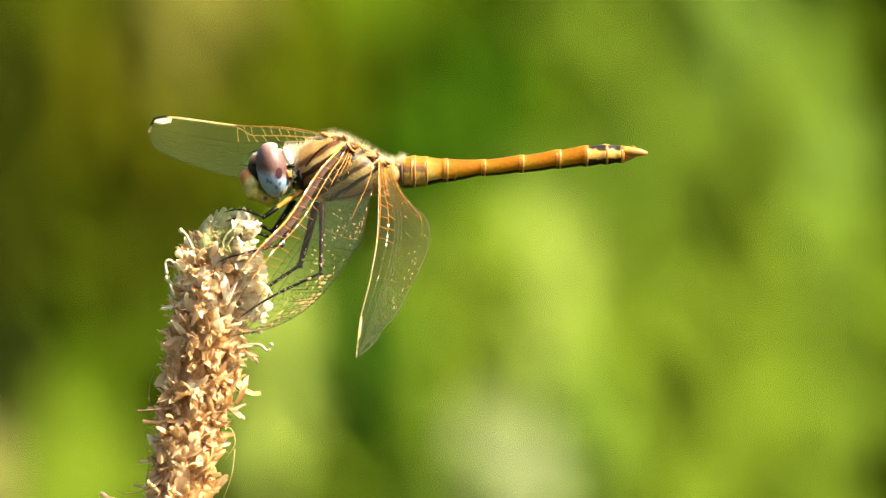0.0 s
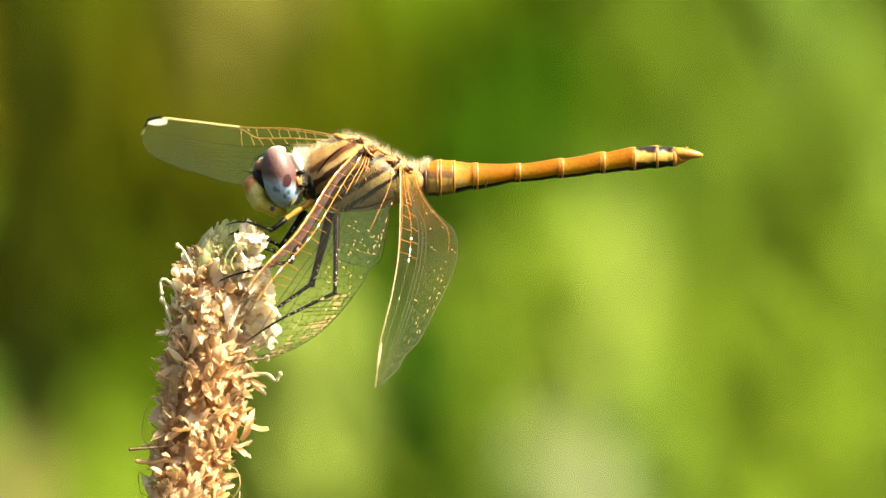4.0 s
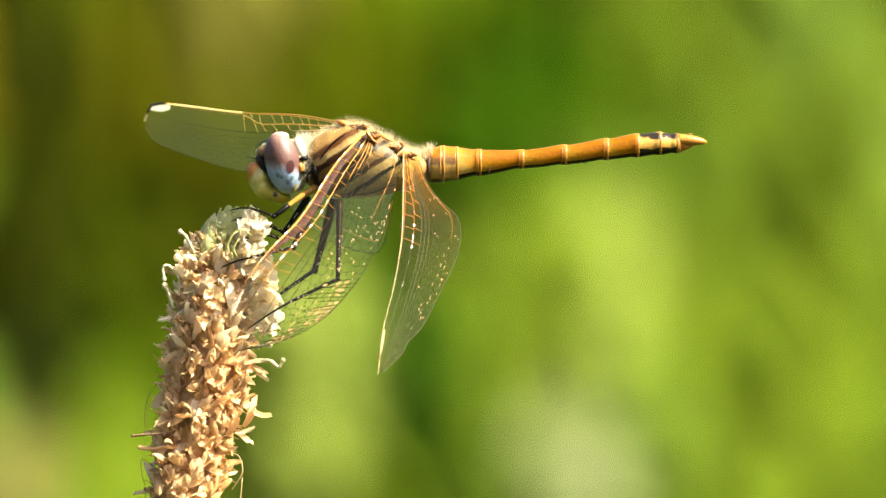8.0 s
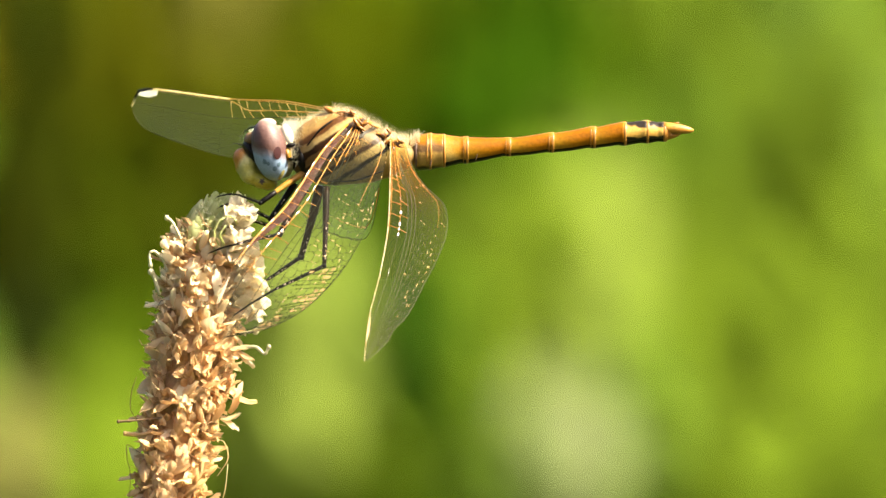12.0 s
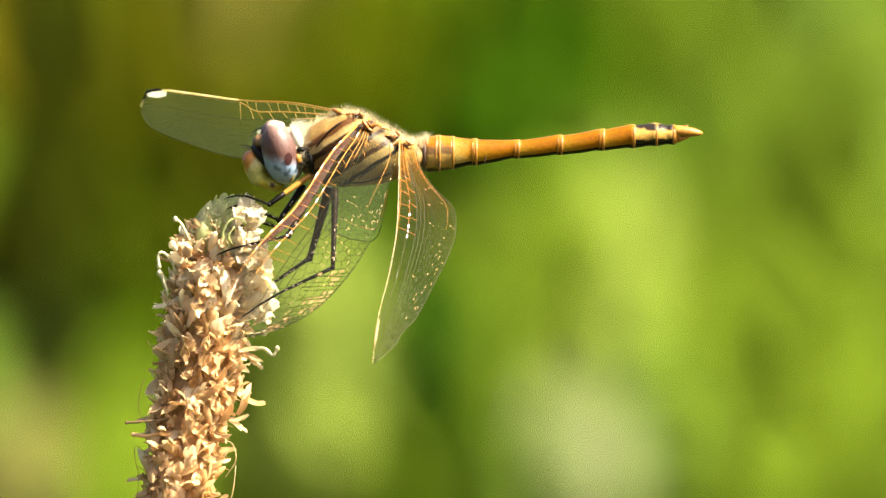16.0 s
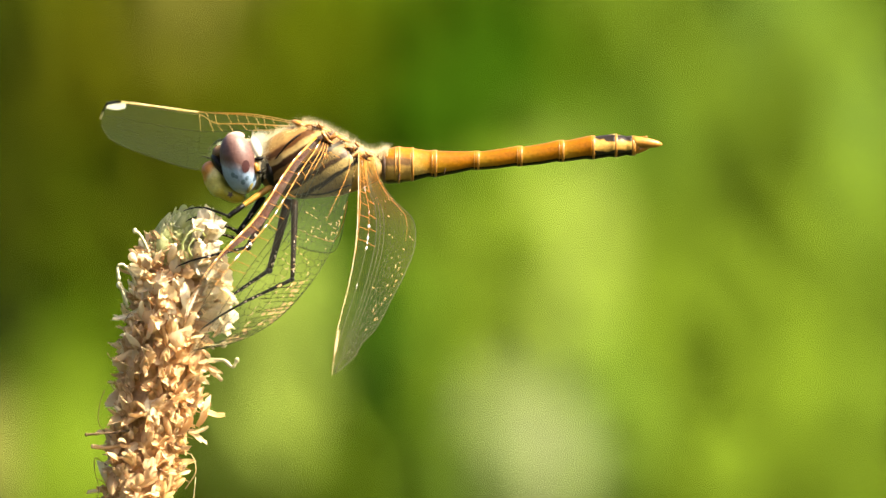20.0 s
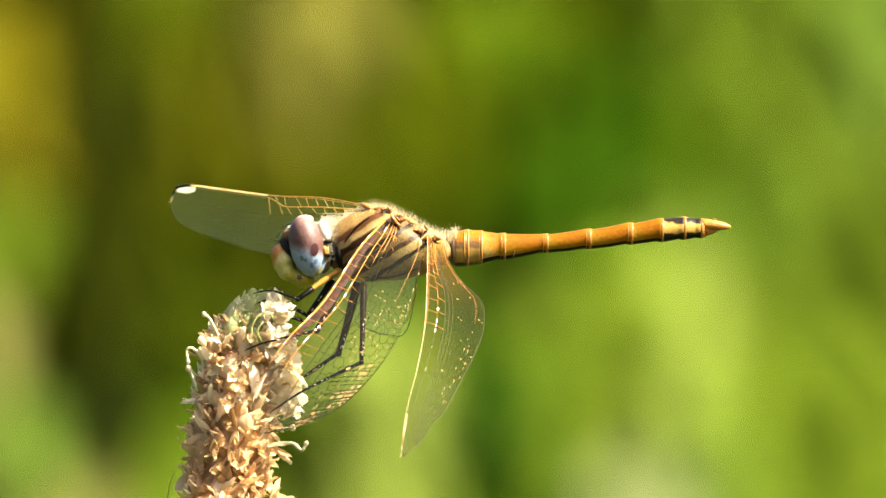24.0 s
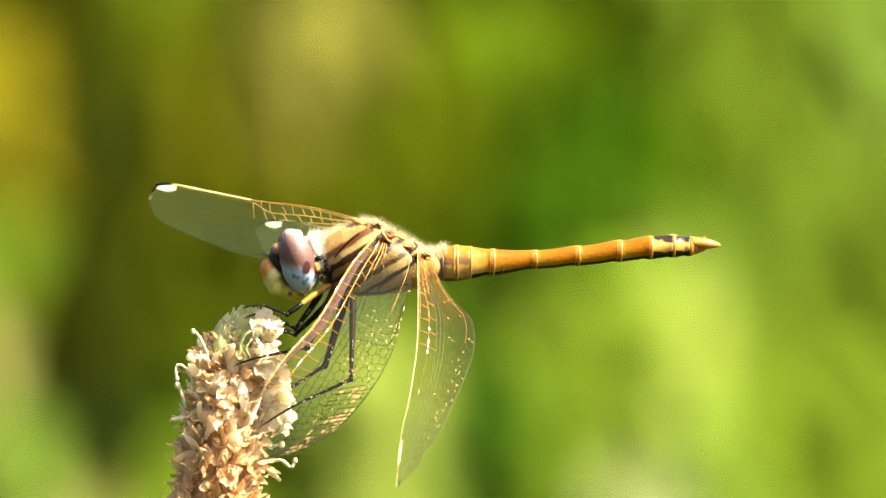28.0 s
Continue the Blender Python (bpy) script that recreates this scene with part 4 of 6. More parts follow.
def leg(points, radii, femur_mat, spine_side=1):
    """A bent leg: thigh, shin with bristles, foot with claws. points: hip, knee, ankle, toe."""
    hip, knee, ankle, toe = [Vector(p) for p in points]
    mid = (hip + knee) / 2 + (hip - knee).orthogonal().normalized() * 0.05
    thigh = part("leg", tube(curve([hip, mid, knee], 4), [radii[0] * k for k in (1.2, 1.25, 1.2, 1.12, 1.02, 0.94, 0.86, 0.8, 0.74)], 10), femur_mat, dragonfly, pivot=hip)
    if femur_mat is M_FEMUR:
        way = curve([hip, mid, knee], 4)
        part("thigh_tip", tube(way[5:], [radii[0] * k for k in (0.9, 1.0, 0.92, 0.85)], 10), M_DARK, thigh, "black end of the thigh")
    part("shin", tube(curve([knee, (knee + ankle) / 2, ankle], 3), [radii[1] * k for k in (1.25, 1.05, 1, 0.95, 0.9, 0.85, 0.75)], 8), M_DARK, thigh, "black shin")
    part("knee", ball(knee, (radii[0] * 0.95,) * 3, (0, 0, 0), 10, 8), M_DARK, thigh)
    foot = tube(curve([ankle, ankle * 0.5 + toe * 0.5 + Vector((0, 0, 0.08)), toe], 3), [radii[1] * k for k in (0.75, 0.65, 0.7, 0.55, 0.62, 0.5, 0.35)], 6)
    for s in (-1, 1):
        tube([toe, toe + (toe - ankle).normalized() * 0.22 + Vector((0, 0.12 * s, -0.14))], [0.045, 0.012], 5, foot)
    part("foot", foot, M_DARK, thigh, "black clawed foot")
    bm = bmesh.new()
    for a, b, n, ln in ((hip, knee, 9, 0.3), (knee, ankle, 10, 0.5)):
        ax = (b - a).normalized()
        for i in range(n):
            p = a + (b - a) * (0.2 + 0.75 * i / n)
            for s in (-1, 1):
                d = (Vector((ax.z, 0.6 * s, -ax.x)) * spine_side + ax * 0.7).normalized()
                tube([p, p + d * ln], [0.028, 0.008], 3, bm)
    part("bristles", bm, M_DARK, thigh, "fine black bristles")
    if femur_mat is M_FEMUR:
        return
    # pale flecks that paint highlights along thigh and shin
    shine = bmesh.new()
    rng = random.Random(round(hip.x * 100))
    for a, b, r in ((hip, knee, radii[0]), (knee, ankle, radii[1])):
        for i in range(12):
            p = a + (b - a) * rng.uniform(0.06, 0.95) + Vector((r * rng.uniform(0.2, 0.8), -r * 0.7, r * rng.uniform(0.0, 0.4)))
            k = rng.uniform(0.35, 1.15)
            tube([p, p + (b - a).normalized() * 0.12 * k, p + (b - a).normalized() * 0.26 * k], [0.02, 0.055 * k, 0.015], 5, shine)
    part("leg_speckle", shine, M_LEG_GLINT, thigh, "pale speckles painted as highlights on the leg")


def legs():
    leg([(-10.88, -1, 4.64), (-14.53, -2.4, 2.06), (-16.50, -2.2, 2.76), (-18.09, -1.8, 2.58)], (0.23, 0.11), M_FEMUR)
    leg([(-11.69, 0.8, 3.71), (-13.75, 0.4, 0.75), (-16.46, -0.6, 2.06), (-17.91, -1.4, 1.73)], (0.24, 0.13), M_DARK)
    leg([(-10.50, -2.2, 4.36), (-12.92, -4.2, -0.51), (-16.48, -4, -1.36), (-18.73, -3.6, -2.11)], (0.32, 0.13), M_LEGBROWN)
    leg([(-10.71, 1.2, 3.24), (-13.72, 2.2, 0.14), (-15.03, 1.8, 0.52), (-16.25, 1.2, 0.23)], (0.24, 0.13), M_DARK)
    leg([(-9.09, -1.6, 3.42), (-9.22, -4.2, -3.14), (-13.29, -4, -5.10), (-16.67, -3.2, -7.26)], (0.24, 0.15), M_LEGBROWN)
    leg([(-9.58, 1.2, 3.52), (-11.18, 2.4, -2.40), (-13.91, 2.4, -4.28), (-15.60, 2, -5.40)], (0.33, 0.16), M_LEGBROWN)


thorax()
skull = head()
abdomen()
wings()
legs()


# ---- the seed head ----
AXIS = curve([(-17.65, 1, 1.93), (-18.40, 0.9, -0.42), (-19.06, 0.7, -3.24), (-19.62, 0.5, -6.52), (-19.99, 0.3, -10.28), (-20.79, 0.1, -14.03), (-21.44, 0, -18.25), (-22.24, 0, -23.42), (-22.95, 0.2, -28.58), (-23.47, 0.3, -32.81)], 8)
AXIS_LEN = len(AXIS) - 1
SOIL = -H * 1000


def spike_at(s):
    f = min(max(s, 0), 0.9999) * AXIS_LEN
    i = int(f)
    p = AXIS[i].lerp(AXIS[i + 1], f - i)
    d = (AXIS[min(i + 1, AXIS_LEN)] - AXIS[max(i - 1, 0)]).normalized()
    return p, d


def girth(s):
    """Core radius along the spike, tip first."""
    return shape([(0, 0.5), (0.04, 1.5), (0.1, 2.1), (0.2, 2.75), (0.4, 2.75), (0.7, 2.45), (0.93, 2.3), (1, 0.9)])(s)


plant = root("plantain_seed_head", (-22.71, 0, SOIL), "dry brown plantain seed head on a thin green stalk", "seed head")


def cup(length, width, depth, curl, n=7, m=6, seed=0, torn=False):
    """A cupped, crumpled papery bract with a torn edge, its foot at the origin, pointing along z."""
    bm = bmesh.new()
    vs = []
    for i in range(n + 1):
        t = i / n
        w = width * (0.10 + 0.90 * math.sin(math.pi * (0.08 + 0.87 * t)) ** 0.8) / 2
        if torn:
            w = width * (0.28 + 0.72 * math.sin(math.pi * (0.08 + 0.70 * t)) ** 0.8) / 2
        row = []
        for j in range(m + 1):
            q = 2 * j / m - 1
            tear = 1 + 0.18 * noise.noise(Vector((q * 2.3, seed * 3.7, t * 2.0))) * t
            p = Vector((w * q * tear, depth * (q * q - 1) * math.sin(math.pi * (0.2 + 0.7 * t)) + curl * t * t + 0.05 * math.cos(q * 9), length * (t * tear - 0.12 * q * q * t)))
            row.append(bm.verts.new(p + noise.noise_vector(p * 2.4 + Vector((seed * 7.3, 0, seed))) * (0.20 if torn else 0.08) * (0.3 + t)))
        vs.append(row)
    for i in range(n):
        for j in range(m):
            bm.faces.new((vs[i][j], vs[i][j + 1], vs[i + 1][j + 1], vs[i + 1][j]))
    return bm


def grain(length, width):
    bm = ball((0, 0, length / 2), (width / 2, width / 2.6, length / 2), (0, 0, 0), 8, 6)
    return bm


def split_husk(length, width):
    """An opened capsule: two curved halves and a stump."""
    bm = cup(length, width, 0.35, 0.3, 5, 3)
    for v in list(bm.verts):
        v.co.y += 0.1
    o = cup(length * 0.85, width * 0.8, -0.3, -0.45, 5, 3)
    me = bpy.data.meshes.new("husk")
    o.to_mesh(me)
    o.free()
    bm.from_mesh(me)
    bpy.data.meshes.remove(me)
    return bm


def mesh_of(name, bm, material):
    for v in bm.verts:
        v.co *= MM
    for f in bm.faces:
        f.smooth = True
    me = bpy.data.meshes.new(name)
    bm.to_mesh(me)
    bm.free()
    me.materials.append(material)
    return me


def spike():
    rng = random.Random(21)
    core = part("spike_core", tube(AXIS, [girth(i / AXIS_LEN) * 0.86 for i in range(AXIS_LEN + 1)], 14), M_CHAFF, plant, "brown chaffy core of the spike")
    foot = AXIS[-1]
    stalk = part("stalk", tube(curve([AXIS[-2], foot + Vector((-0.8, 0.3, -14)), foot + Vector((-10, 3, -150)), foot + Vector((-8, 2, -280)), Vector((PIVOT["plantain_seed_head"].x, 0, SOIL - 5))], 6), [0.85] * 12 + [1.0] * 13, 10), M_STALK, plant, "thin ribbed green stalk")
    # short chaff that fills the gaps
    fill = bmesh.new()
    for i in range(950):
        s = 0.1 + 0.9 * rng.random()
        p, d = spike_at(s)
        a = rng.random() * 2 * math.pi
        e1 = d.orthogonal().normalized()
        e2 = d.cross(e1)
        out = e1 * math.cos(a) + e2 * math.sin(a)
        q = p + out * girth(s) * rng.uniform(0.8, 1.0)
        up = (out * rng.uniform(0.4, 1.0) - d * rng.uniform(-0.5, 0.9) + Vector((rng.uniform(-0.5, 0.5), rng.uniform(-0.5, 0.5), rng.uniform(-0.5, 0.5)))).normalized()
        w = up.cross(out + Vector((0.1, 0.2, 0.1))).normalized() * rng.uniform(0.14, 0.36)
        n = up.cross(w).normalized() * 0.15
        ln = rng.uniform(0.7, 1.6)
        v = [fill.verts.new(x) for x in (q - w * 0.6, q + w * 0.6, q + up * ln * 0.6 + w + n, q + up * ln, q + up * ln * 0.6 - w + n)]
        fill.faces.new(v)
    for i in range(260):
        s = 0.1 + 0.88 * rng.random()
        p, d = spike_at(s)
        a = rng.random() * 2 * math.pi
        e1 = d.orthogonal().normalized()
        out = e1 * math.cos(a) + d.cross(e1) * math.sin(a)
        q = p + out * girth(s) * rng.uniform(0.95, 1.2)
        way = (out * rng.uniform(0.0, 0.6) - d * rng.uniform(-1, 1) + out.cross(d) * rng.uniform(-1, 1)).normalized()
        bend = out * rng.uniform(-0.1, 0.5) + Vector((0, 0, rng.uniform(-0.5, 0.3)))
        ln = rng.uniform(0.5, 1.3)
        tube([q, q + way * ln * 0.5 + bend * 0.3, q + way * ln + bend], [0.06, 0.045, 0.02], 4, fill)
    tagged(part("chaff", fill, M_CHAFF, plant, "brown papery chaff", pivot=PIVOT[core.name]), kind="stuff")
    # small crumpled scales between the large ones
    forms = []
    for k, (ln, wd, dp, cl) in enumerate(((1.2, 0.8, 0.3, 0.3), (1.5, 0.6, 0.25, 0.6), (1.1, 0.9, 0.35, -0.3), (1.6, 0.36, 0.2, 0.8))):
        b = cup(ln, wd, dp, cl, 4, 3, 30 + k)
        b.verts.index_update()
        forms.append((np.array([v.co[:] for v in b.verts]), [[v.index for v in f.verts] for f in b.faces]))
        b.free()
    vs, fs, at0 = [], [], 0
    for i in range(900):
        s = 0.15 + 0.83 * rng.random()
        p, d = spike_at(s)
        a = rng.random() * 2 * math.pi
        e1 = (Vector((1, 0, 0)) - d * d.x).normalized()
        out = e1 * math.cos(a) + d.cross(e1) * math.sin(a)
        q = p + out * girth(s) * rng.uniform(0.8, 1.1)
        z = (out * rng.uniform(0.0, 1.0) - d * rng.uniform(-1, 1) + out.cross(d) * rng.uniform(-0.9, 0.9)).normalized()
        x = out.cross(d) + Vector((rng.uniform(-0.8, 0.8), rng.uniform(-0.8, 0.8), rng.uniform(-0.8, 0.8)))
        x = (x - z * x.dot(z)).normalized()
        m = np.array(Matrix((x, z.cross(x), z)))
        fv, ff = forms[i % 4]
        vs += ((fv * rng.uniform(0.7, 1.3)) @ m + np.array(q)).tolist()
        fs += [[j + at0 for j in f] for f in ff]
        at0 += len(fv)
    me = bpy.data.meshes.new("chaff_scale")
    me.from_pydata([((x - PIVOT["plantain_seed_head"].x) * MM, y * MM, (z - SOIL) * MM) for x, y, z in vs], [], fs)
    me.materials.append(M_SCALE)
    me.polygons.foreach_set("use_smooth", [True] * len(fs))
    ob = tagged(new("chaff_scale", me), "small papery tan scale mass", kind="stuff")
    ob.parent = plant
    kinds, pales = [], []
    for material, store in ((M_BRACT, kinds), (M_BRACT_PALE, pales)):
        for k, (ln, wd, dp, cl) in enumerate(((2.0, 1.5, 0.34, 0.2), (2.4, 1.15, 0.42, 0.5), (1.9, 1.7, 0.32, -0.2), (2.2, 0.8, 0.3, 0.9), (2.1, 1.4, -0.3, 0.4), (2.6, 1.15, 0.4, -0.4))):
            store.append(mesh_of("bract", cup(ln, wd, dp, cl, seed=k, torn=k % 2 == 0), material))
        store += [mesh_of("capsule", grain(1.9, 0.66), material), mesh_of("husk", split_husk(2.1, 0.95), material)]
    n = 430
    for i in range(n):
        s = 0.175 + 0.76 * (i / n)
        p, d = spike_at(s)
        a = i * 2.39996 + rng.uniform(-0.3, 0.3)
        e1 = Vector((1, 0, 0))
        e1 = (e1 - d * e1.dot(d)).normalized()
        e2 = d.cross(e1)
        out = e1 * math.cos(a) + e2 * math.sin(a)
        q = p + out * (girth(s) * rng.uniform(0.82, 1.05))
        axis = (out * rng.uniform(0.05, 0.7) - d * rng.choice((-1, 1, 1)) * rng.uniform(0.3, 1.0) + out.cross(d) * rng.uniform(-0.6, 0.6)).normalized()
        pale = rng.random() < max(0.16, 1.35 - s * 2.2)
        k = rng.choices(range(8), (5, 3, 4, 4, 4, 3, 2, 5))[0]
        me = (pales if pale else kinds)[k]
        ob = new("bract" if k < 6 else ("capsule", "husk")[k - 6], me)
        ob.parent = plant
        z = axis
        x = out.cross(d) * rng.choice((-1, 1))
        x = (x + Vector((rng.uniform(-0.4, 0.4), rng.uniform(-0.4, 0.4), rng.uniform(-0.4, 0.4))))
        x = (x - z * x.dot(z)).normalized()
        y = z.cross(x)
        sc = rng.uniform(0.70, 1.22)
        m3 = Matrix((x, y, z)).transposed()
        ob.matrix_basis = Matrix.Translation((q - PIVOT["plantain_seed_head"]) * MM) @ m3.to_4x4() @ Matrix.Scale(sc, 4)
    # green buds over the tip
    wool_at = []
    bud = mesh_of("bud", ball((0, 0, 0.75), (0.5, 0.42, 0.95), (0, 0, 0), 10, 8), M_BUD)
    for i in range(60):
        s = 0.002 + 0.19 * (i / 60)
        p, d = spike_at(s)
        a = i * 2.39996 + 1.9
        wool_at.append((s, a))
        e1 = (Vector((1, 0, 0)) - d * d.x).normalized()
        out = e1 * math.cos(a) + d.cross(e1) * math.sin(a)
        z = (out * 0.2 - d).normalized()
        q = p + out * (girth(s) * 0.78) - z * 0.5
        x = z.orthogonal().normalized()
        ob = new("bud", bud)
        ob.parent = plant
        ob.matrix_basis = Matrix.Translation((q - PIVOT["plantain_seed_head"]) * MM) @ Matrix((x, z.cross(x), z)).transposed().to_4x4() @ Matrix.Scale(rng.uniform(0.75, 1.1), 4)
    # papery sheaths that wrap the buds
    wraps = [mesh_of("sheath", cup(ln, wd, dp, cl, seed=40 + k), M_SHEATH) for k, (ln, wd, dp, cl) in enumerate(((1.8, 1.2, 0.4, -0.3), (1.6, 1.4, 0.45, -0.15), (1.9, 0.9, 0.35, 0.1)))]
    for i in range(58):
        s = 0.004 + 0.185 * rng.random()
        p, d = spike_at(s)
        a = rng.random() * 2 * math.pi
        e1 = (Vector((1, 0, 0)) - d * d.x).normalized()
        out = e1 * math.cos(a) + d.cross(e1) * math.sin(a)
        z = (out * rng.uniform(-0.35, 0.05) - d + out.cross(d) * rng.uniform(-0.35, 0.35)).normalized()
        x = out.cross(d)
        x = (x - z * x.dot(z)).normalized()
        ob = new("sheath", wraps[i % 3])
        ob.parent = plant
        q = p + out * (girth(s) * 1.02) - z * 0.6
        ob.matrix_basis = Matrix.Translation((q - PIVOT["plantain_seed_head"]) * MM) @ Matrix((x, z.cross(x), z)).transposed().to_4x4() @ Matrix.Scale(rng.uniform(0.7, 1.1), 4)
    wool = bmesh.new()
    for s, a in wool_at * 40:
        p, d = spike_at(s)
        e1 = (Vector((1, 0, 0)) - d * d.x).normalized()
        a += rng.uniform(-0.5, 0.5)
        out = e1 * math.cos(a) + d.cross(e1) * math.sin(a)
        z = (out * rng.uniform(0.1, 0.8) - d * rng.uniform(-0.3, 1) + out.cross(d) * rng.uniform(-0.9, 0.9)).normalized()
        q = p + out * girth(s) * rng.uniform(0.95, 1.12) - d * 0.3
        w = z.cross(Vector((rng.uniform(-1, 1), rng.uniform(-1, 1), rng.uniform(-1, 1)))).normalized() * 0.016
        b = z + Vector((rng.uniform(-0.6, 0.6), rng.uniform(-0.6, 0.6), rng.uniform(-0.6, 0.6)))
        ln = rng.uniform(0.15, 0.42)
        wool.faces.new([wool.verts.new(v) for v in (q - w, q + w, q + z * ln * 0.5 + w * 0.7, q + b * ln)])
    tagged(part("wool", wool, M_WOOL, plant, "white wool over the buds", smooth=False), kind="stuff")
    # white flower lobes at the tip
    petal = [mesh_of("petal", cup(1.9, 1.7, 0.35, 0.7, 9, 8, seed=11, torn=True), M_PETAL), mesh_of("petal", cup(1.6, 1.5, 0.3, -0.3, 9, 8, seed=12, torn=True), M_PETAL)]
    for i in range(34):
        u, w = rng.random(), rng.random()
        c = Vector((-17.46 + u * (-15.39 - -17.46), -2.6 + 1.2 * u + rng.uniform(-0.3, 0.6), 2.02 + w * (-1.36 - 2.02)))
        z = Vector((rng.uniform(-0.3, 1), rng.uniform(-0.9, -0.1), rng.uniform(-0.4, 1))).normalized()
        x = z.orthogonal().normalized()
        x = Matrix.Rotation(rng.random() * 6.28, 3, z) @ x
        ob = new("petal", petal[i % 2])
        ob.parent = plant
        ob.matrix_basis = Matrix.Translation((c - z * 0.8 - PIVOT["plantain_seed_head"]) * MM) @ Matrix((x, z.cross(x), z)).transposed().to_4x4() @ Matrix.Scale(rng.uniform(0.5, 1.1), 4)
    # pale flower lobes down the sunny side, many added to paint its glare
    for i in range(84):
        w = rng.random() ** 1.2
        c = Vector((-15.58 + rng.uniform(-1.3, 0.7) + 0.3 * w, rng.uniform(-2.2, 0.6), -0.99 + w * (-7.37 - -0.99)))
        z = Vector((rng.uniform(0.2, 1), rng.uniform(-0.8, 0.2), rng.uniform(-0.8, 0.8))).normalized()
        x = Matrix.Rotation(rng.random() * 6.28, 3, z) @ z.orthogonal().normalized()
        ob = new("petal", (petal + pales[:1])[i % 3])
        ob.parent = plant
        ob.matrix_basis = Matrix.Translation((c - z * 0.8 - PIVOT["plantain_seed_head"]) * MM) @ Matrix((x, z.cross(x), z)).transposed().to_4x4() @ Matrix.Scale(rng.uniform(0.5, 1.05), 4)
    # stamens and threads that stick out
    def stamen(points, r=0.16, tip=0.22, material=M_STAMEN, name="stamen", label="curled cream stamen"):
        bm = tube(curve(points, 6), [r * rng.uniform(0.5, 1.0) for i in range((len(points) - 1) * 6 + 1)], 7)
        if tip:
            ball(points[-1], (tip, tip, tip * 1.2), (0, 0, 0), 8, 6, bm)
        part(name, bm, material, plant, label)
    stamen([(-20.92, -0.6, -1.74), (-21.29, -0.9, -0.66), (-21.85, -1, 0.42), (-22.32, -1, 0.80)], 0.17, 0.2)
    stamen([(-20.59, -0.5, -1.36), (-21.06, -0.8, -0.80), (-21.67, -0.8, -0.98)], 0.13, 0.15)
    stamen([(-22.23, -0.9, -3.71), (-22.60, -1.1, -2.77), (-23.26, -1.2, -2.02), (-23.73, -1.2, -2.20), (-23.63, -1.2, -3.14)], 0.17, 0.2)
    stamen([(-21.86, -0.6, -2.77), (-22.14, -0.9, -1.92), (-22.56, -0.9, -1.36)], 0.25, 0.32, M_PETAL, "petal", "white flower lobe")
    stamen([(-22.89, -0.9, -5.58), (-23.35, -1.1, -4.17), (-23.59, -1.2, -3.70)], 0.2, 0.26)
    stamen([(-15.89, -1.8, -10.03), (-14.90, -2.2, -9.89), (-14.15, -2.3, -10.45), (-13.78, -2.3, -9.89)], 0.18, 0.2)
    stamen([(-16.12, -1.8, -8.77), (-15.42, -2, -8.67), (-14.90, -2.1, -8.58)], 0.16, 0.26)
    stamen([(-16.32, -1.4, -10.27), (-15.56, -1.6, -11.02), (-15.10, -1.6, -11.49)], 0.26, 0.16, M_PETAL, "petal", "cream flower lobe")
    stamen([(-17.9, -2.9, -1.5), (-18.35, -3.1, -0.5), (-17.9, -3.2, 0.55), (-17.0, -3.0, 0.95), (-16.4, -2.8, 0.3)], 0.13, 0, M_SHEATH, "thread", "curled pale thread over the buds")
    stamen([(-17.5, -2.9, -1.4), (-17.85, -3.2, -0.6), (-17.4, -3.2, 0.2)], 0.11, 0, M_SHEATH, "thread", "curled pale thread over the buds")
    thread = dict(r=0.045, tip=0, material=M_TWIG, name="thread", label="thin dark dry thread")
    stamen([(-24.20, -1.2, -16.36), (-25.22, -1.6, -15.19), (-25.13, -1.7, -13.55), (-24.75, -1.7, -12.42)], **thread)
    stamen([(-24.48, -1.2, -18.71), (-25.50, -1.6, -18.05), (-25.50, -1.7, -19.27), (-25.22, -1.6, -20.58), (-25.41, -1.5, -23.16)], **thread)
    stamen([(-23.23, -3, -6.98), (-22.66, -3.7, -6.04), (-22.29, -3.7, -6.60), (-21.63, -3.7, -6.60)], **thread)
    stamen([(-23.39, -2, -9.33), (-24.18, -2.4, -9.79), (-24.55, -2.4, -9.32)], **thread)
    stamen([(-17.62, -2.2, -13.78), (-16.68, -2.6, -14.24), (-15.88, -2.6, -13.54)], r=0.06, tip=0, material=M_BRACT, name="thread", label="thin tan dry thread")
    stamen([(-18.00, -2, -20.58), (-17.15, -2.4, -19.16), (-17.43, -2.4, -17.85), (-18.09, -2.2, -17.57)], r=0.05, tip=0, material=M_BRACT_PALE, name="thread", label="pale dry thread")
    stamen([(-18.23, -1.8, -24.33), (-17.43, -2.2, -21.98), (-17.15, -2.4, -19.63)], r=0.05, tip=0, material=M_BRACT_PALE, name="thread", label="pale dry thread")
    stamen([(-23.86, -1.4, -22.93), (-25.97, -1.7, -23.63), (-27.38, -1.7, -23.86), (-28.17, -1.7, -23.49)], r=0.06, tip=0, material=M_TWIG, name="thread", label="thin dark dry thread")
    stamen([(-22.68, -2.2, -15.79), (-24.46, -2.6, -15.98), (-26.24, -2.6, -16.12)], r=0.14, tip=0.14, material=M_TWIG, name="thread", label="short dark broken stub")
    stamen([(-22.69, -1.8, -16.83), (-24.47, -2, -17.20), (-25.68, -2, -17.11)], r=0.2, tip=0.18, material=M_BRACT, name="husk", label="dry tan husk")
    stamen([(-25.89, -0.5, -25.52), (-27.86, -0.8, -24.72), (-29.74, -0.8, -23.87)], r=0.25, tip=0.1, material=M_BRACT_PALE, name="husk", label="pale dry husk")
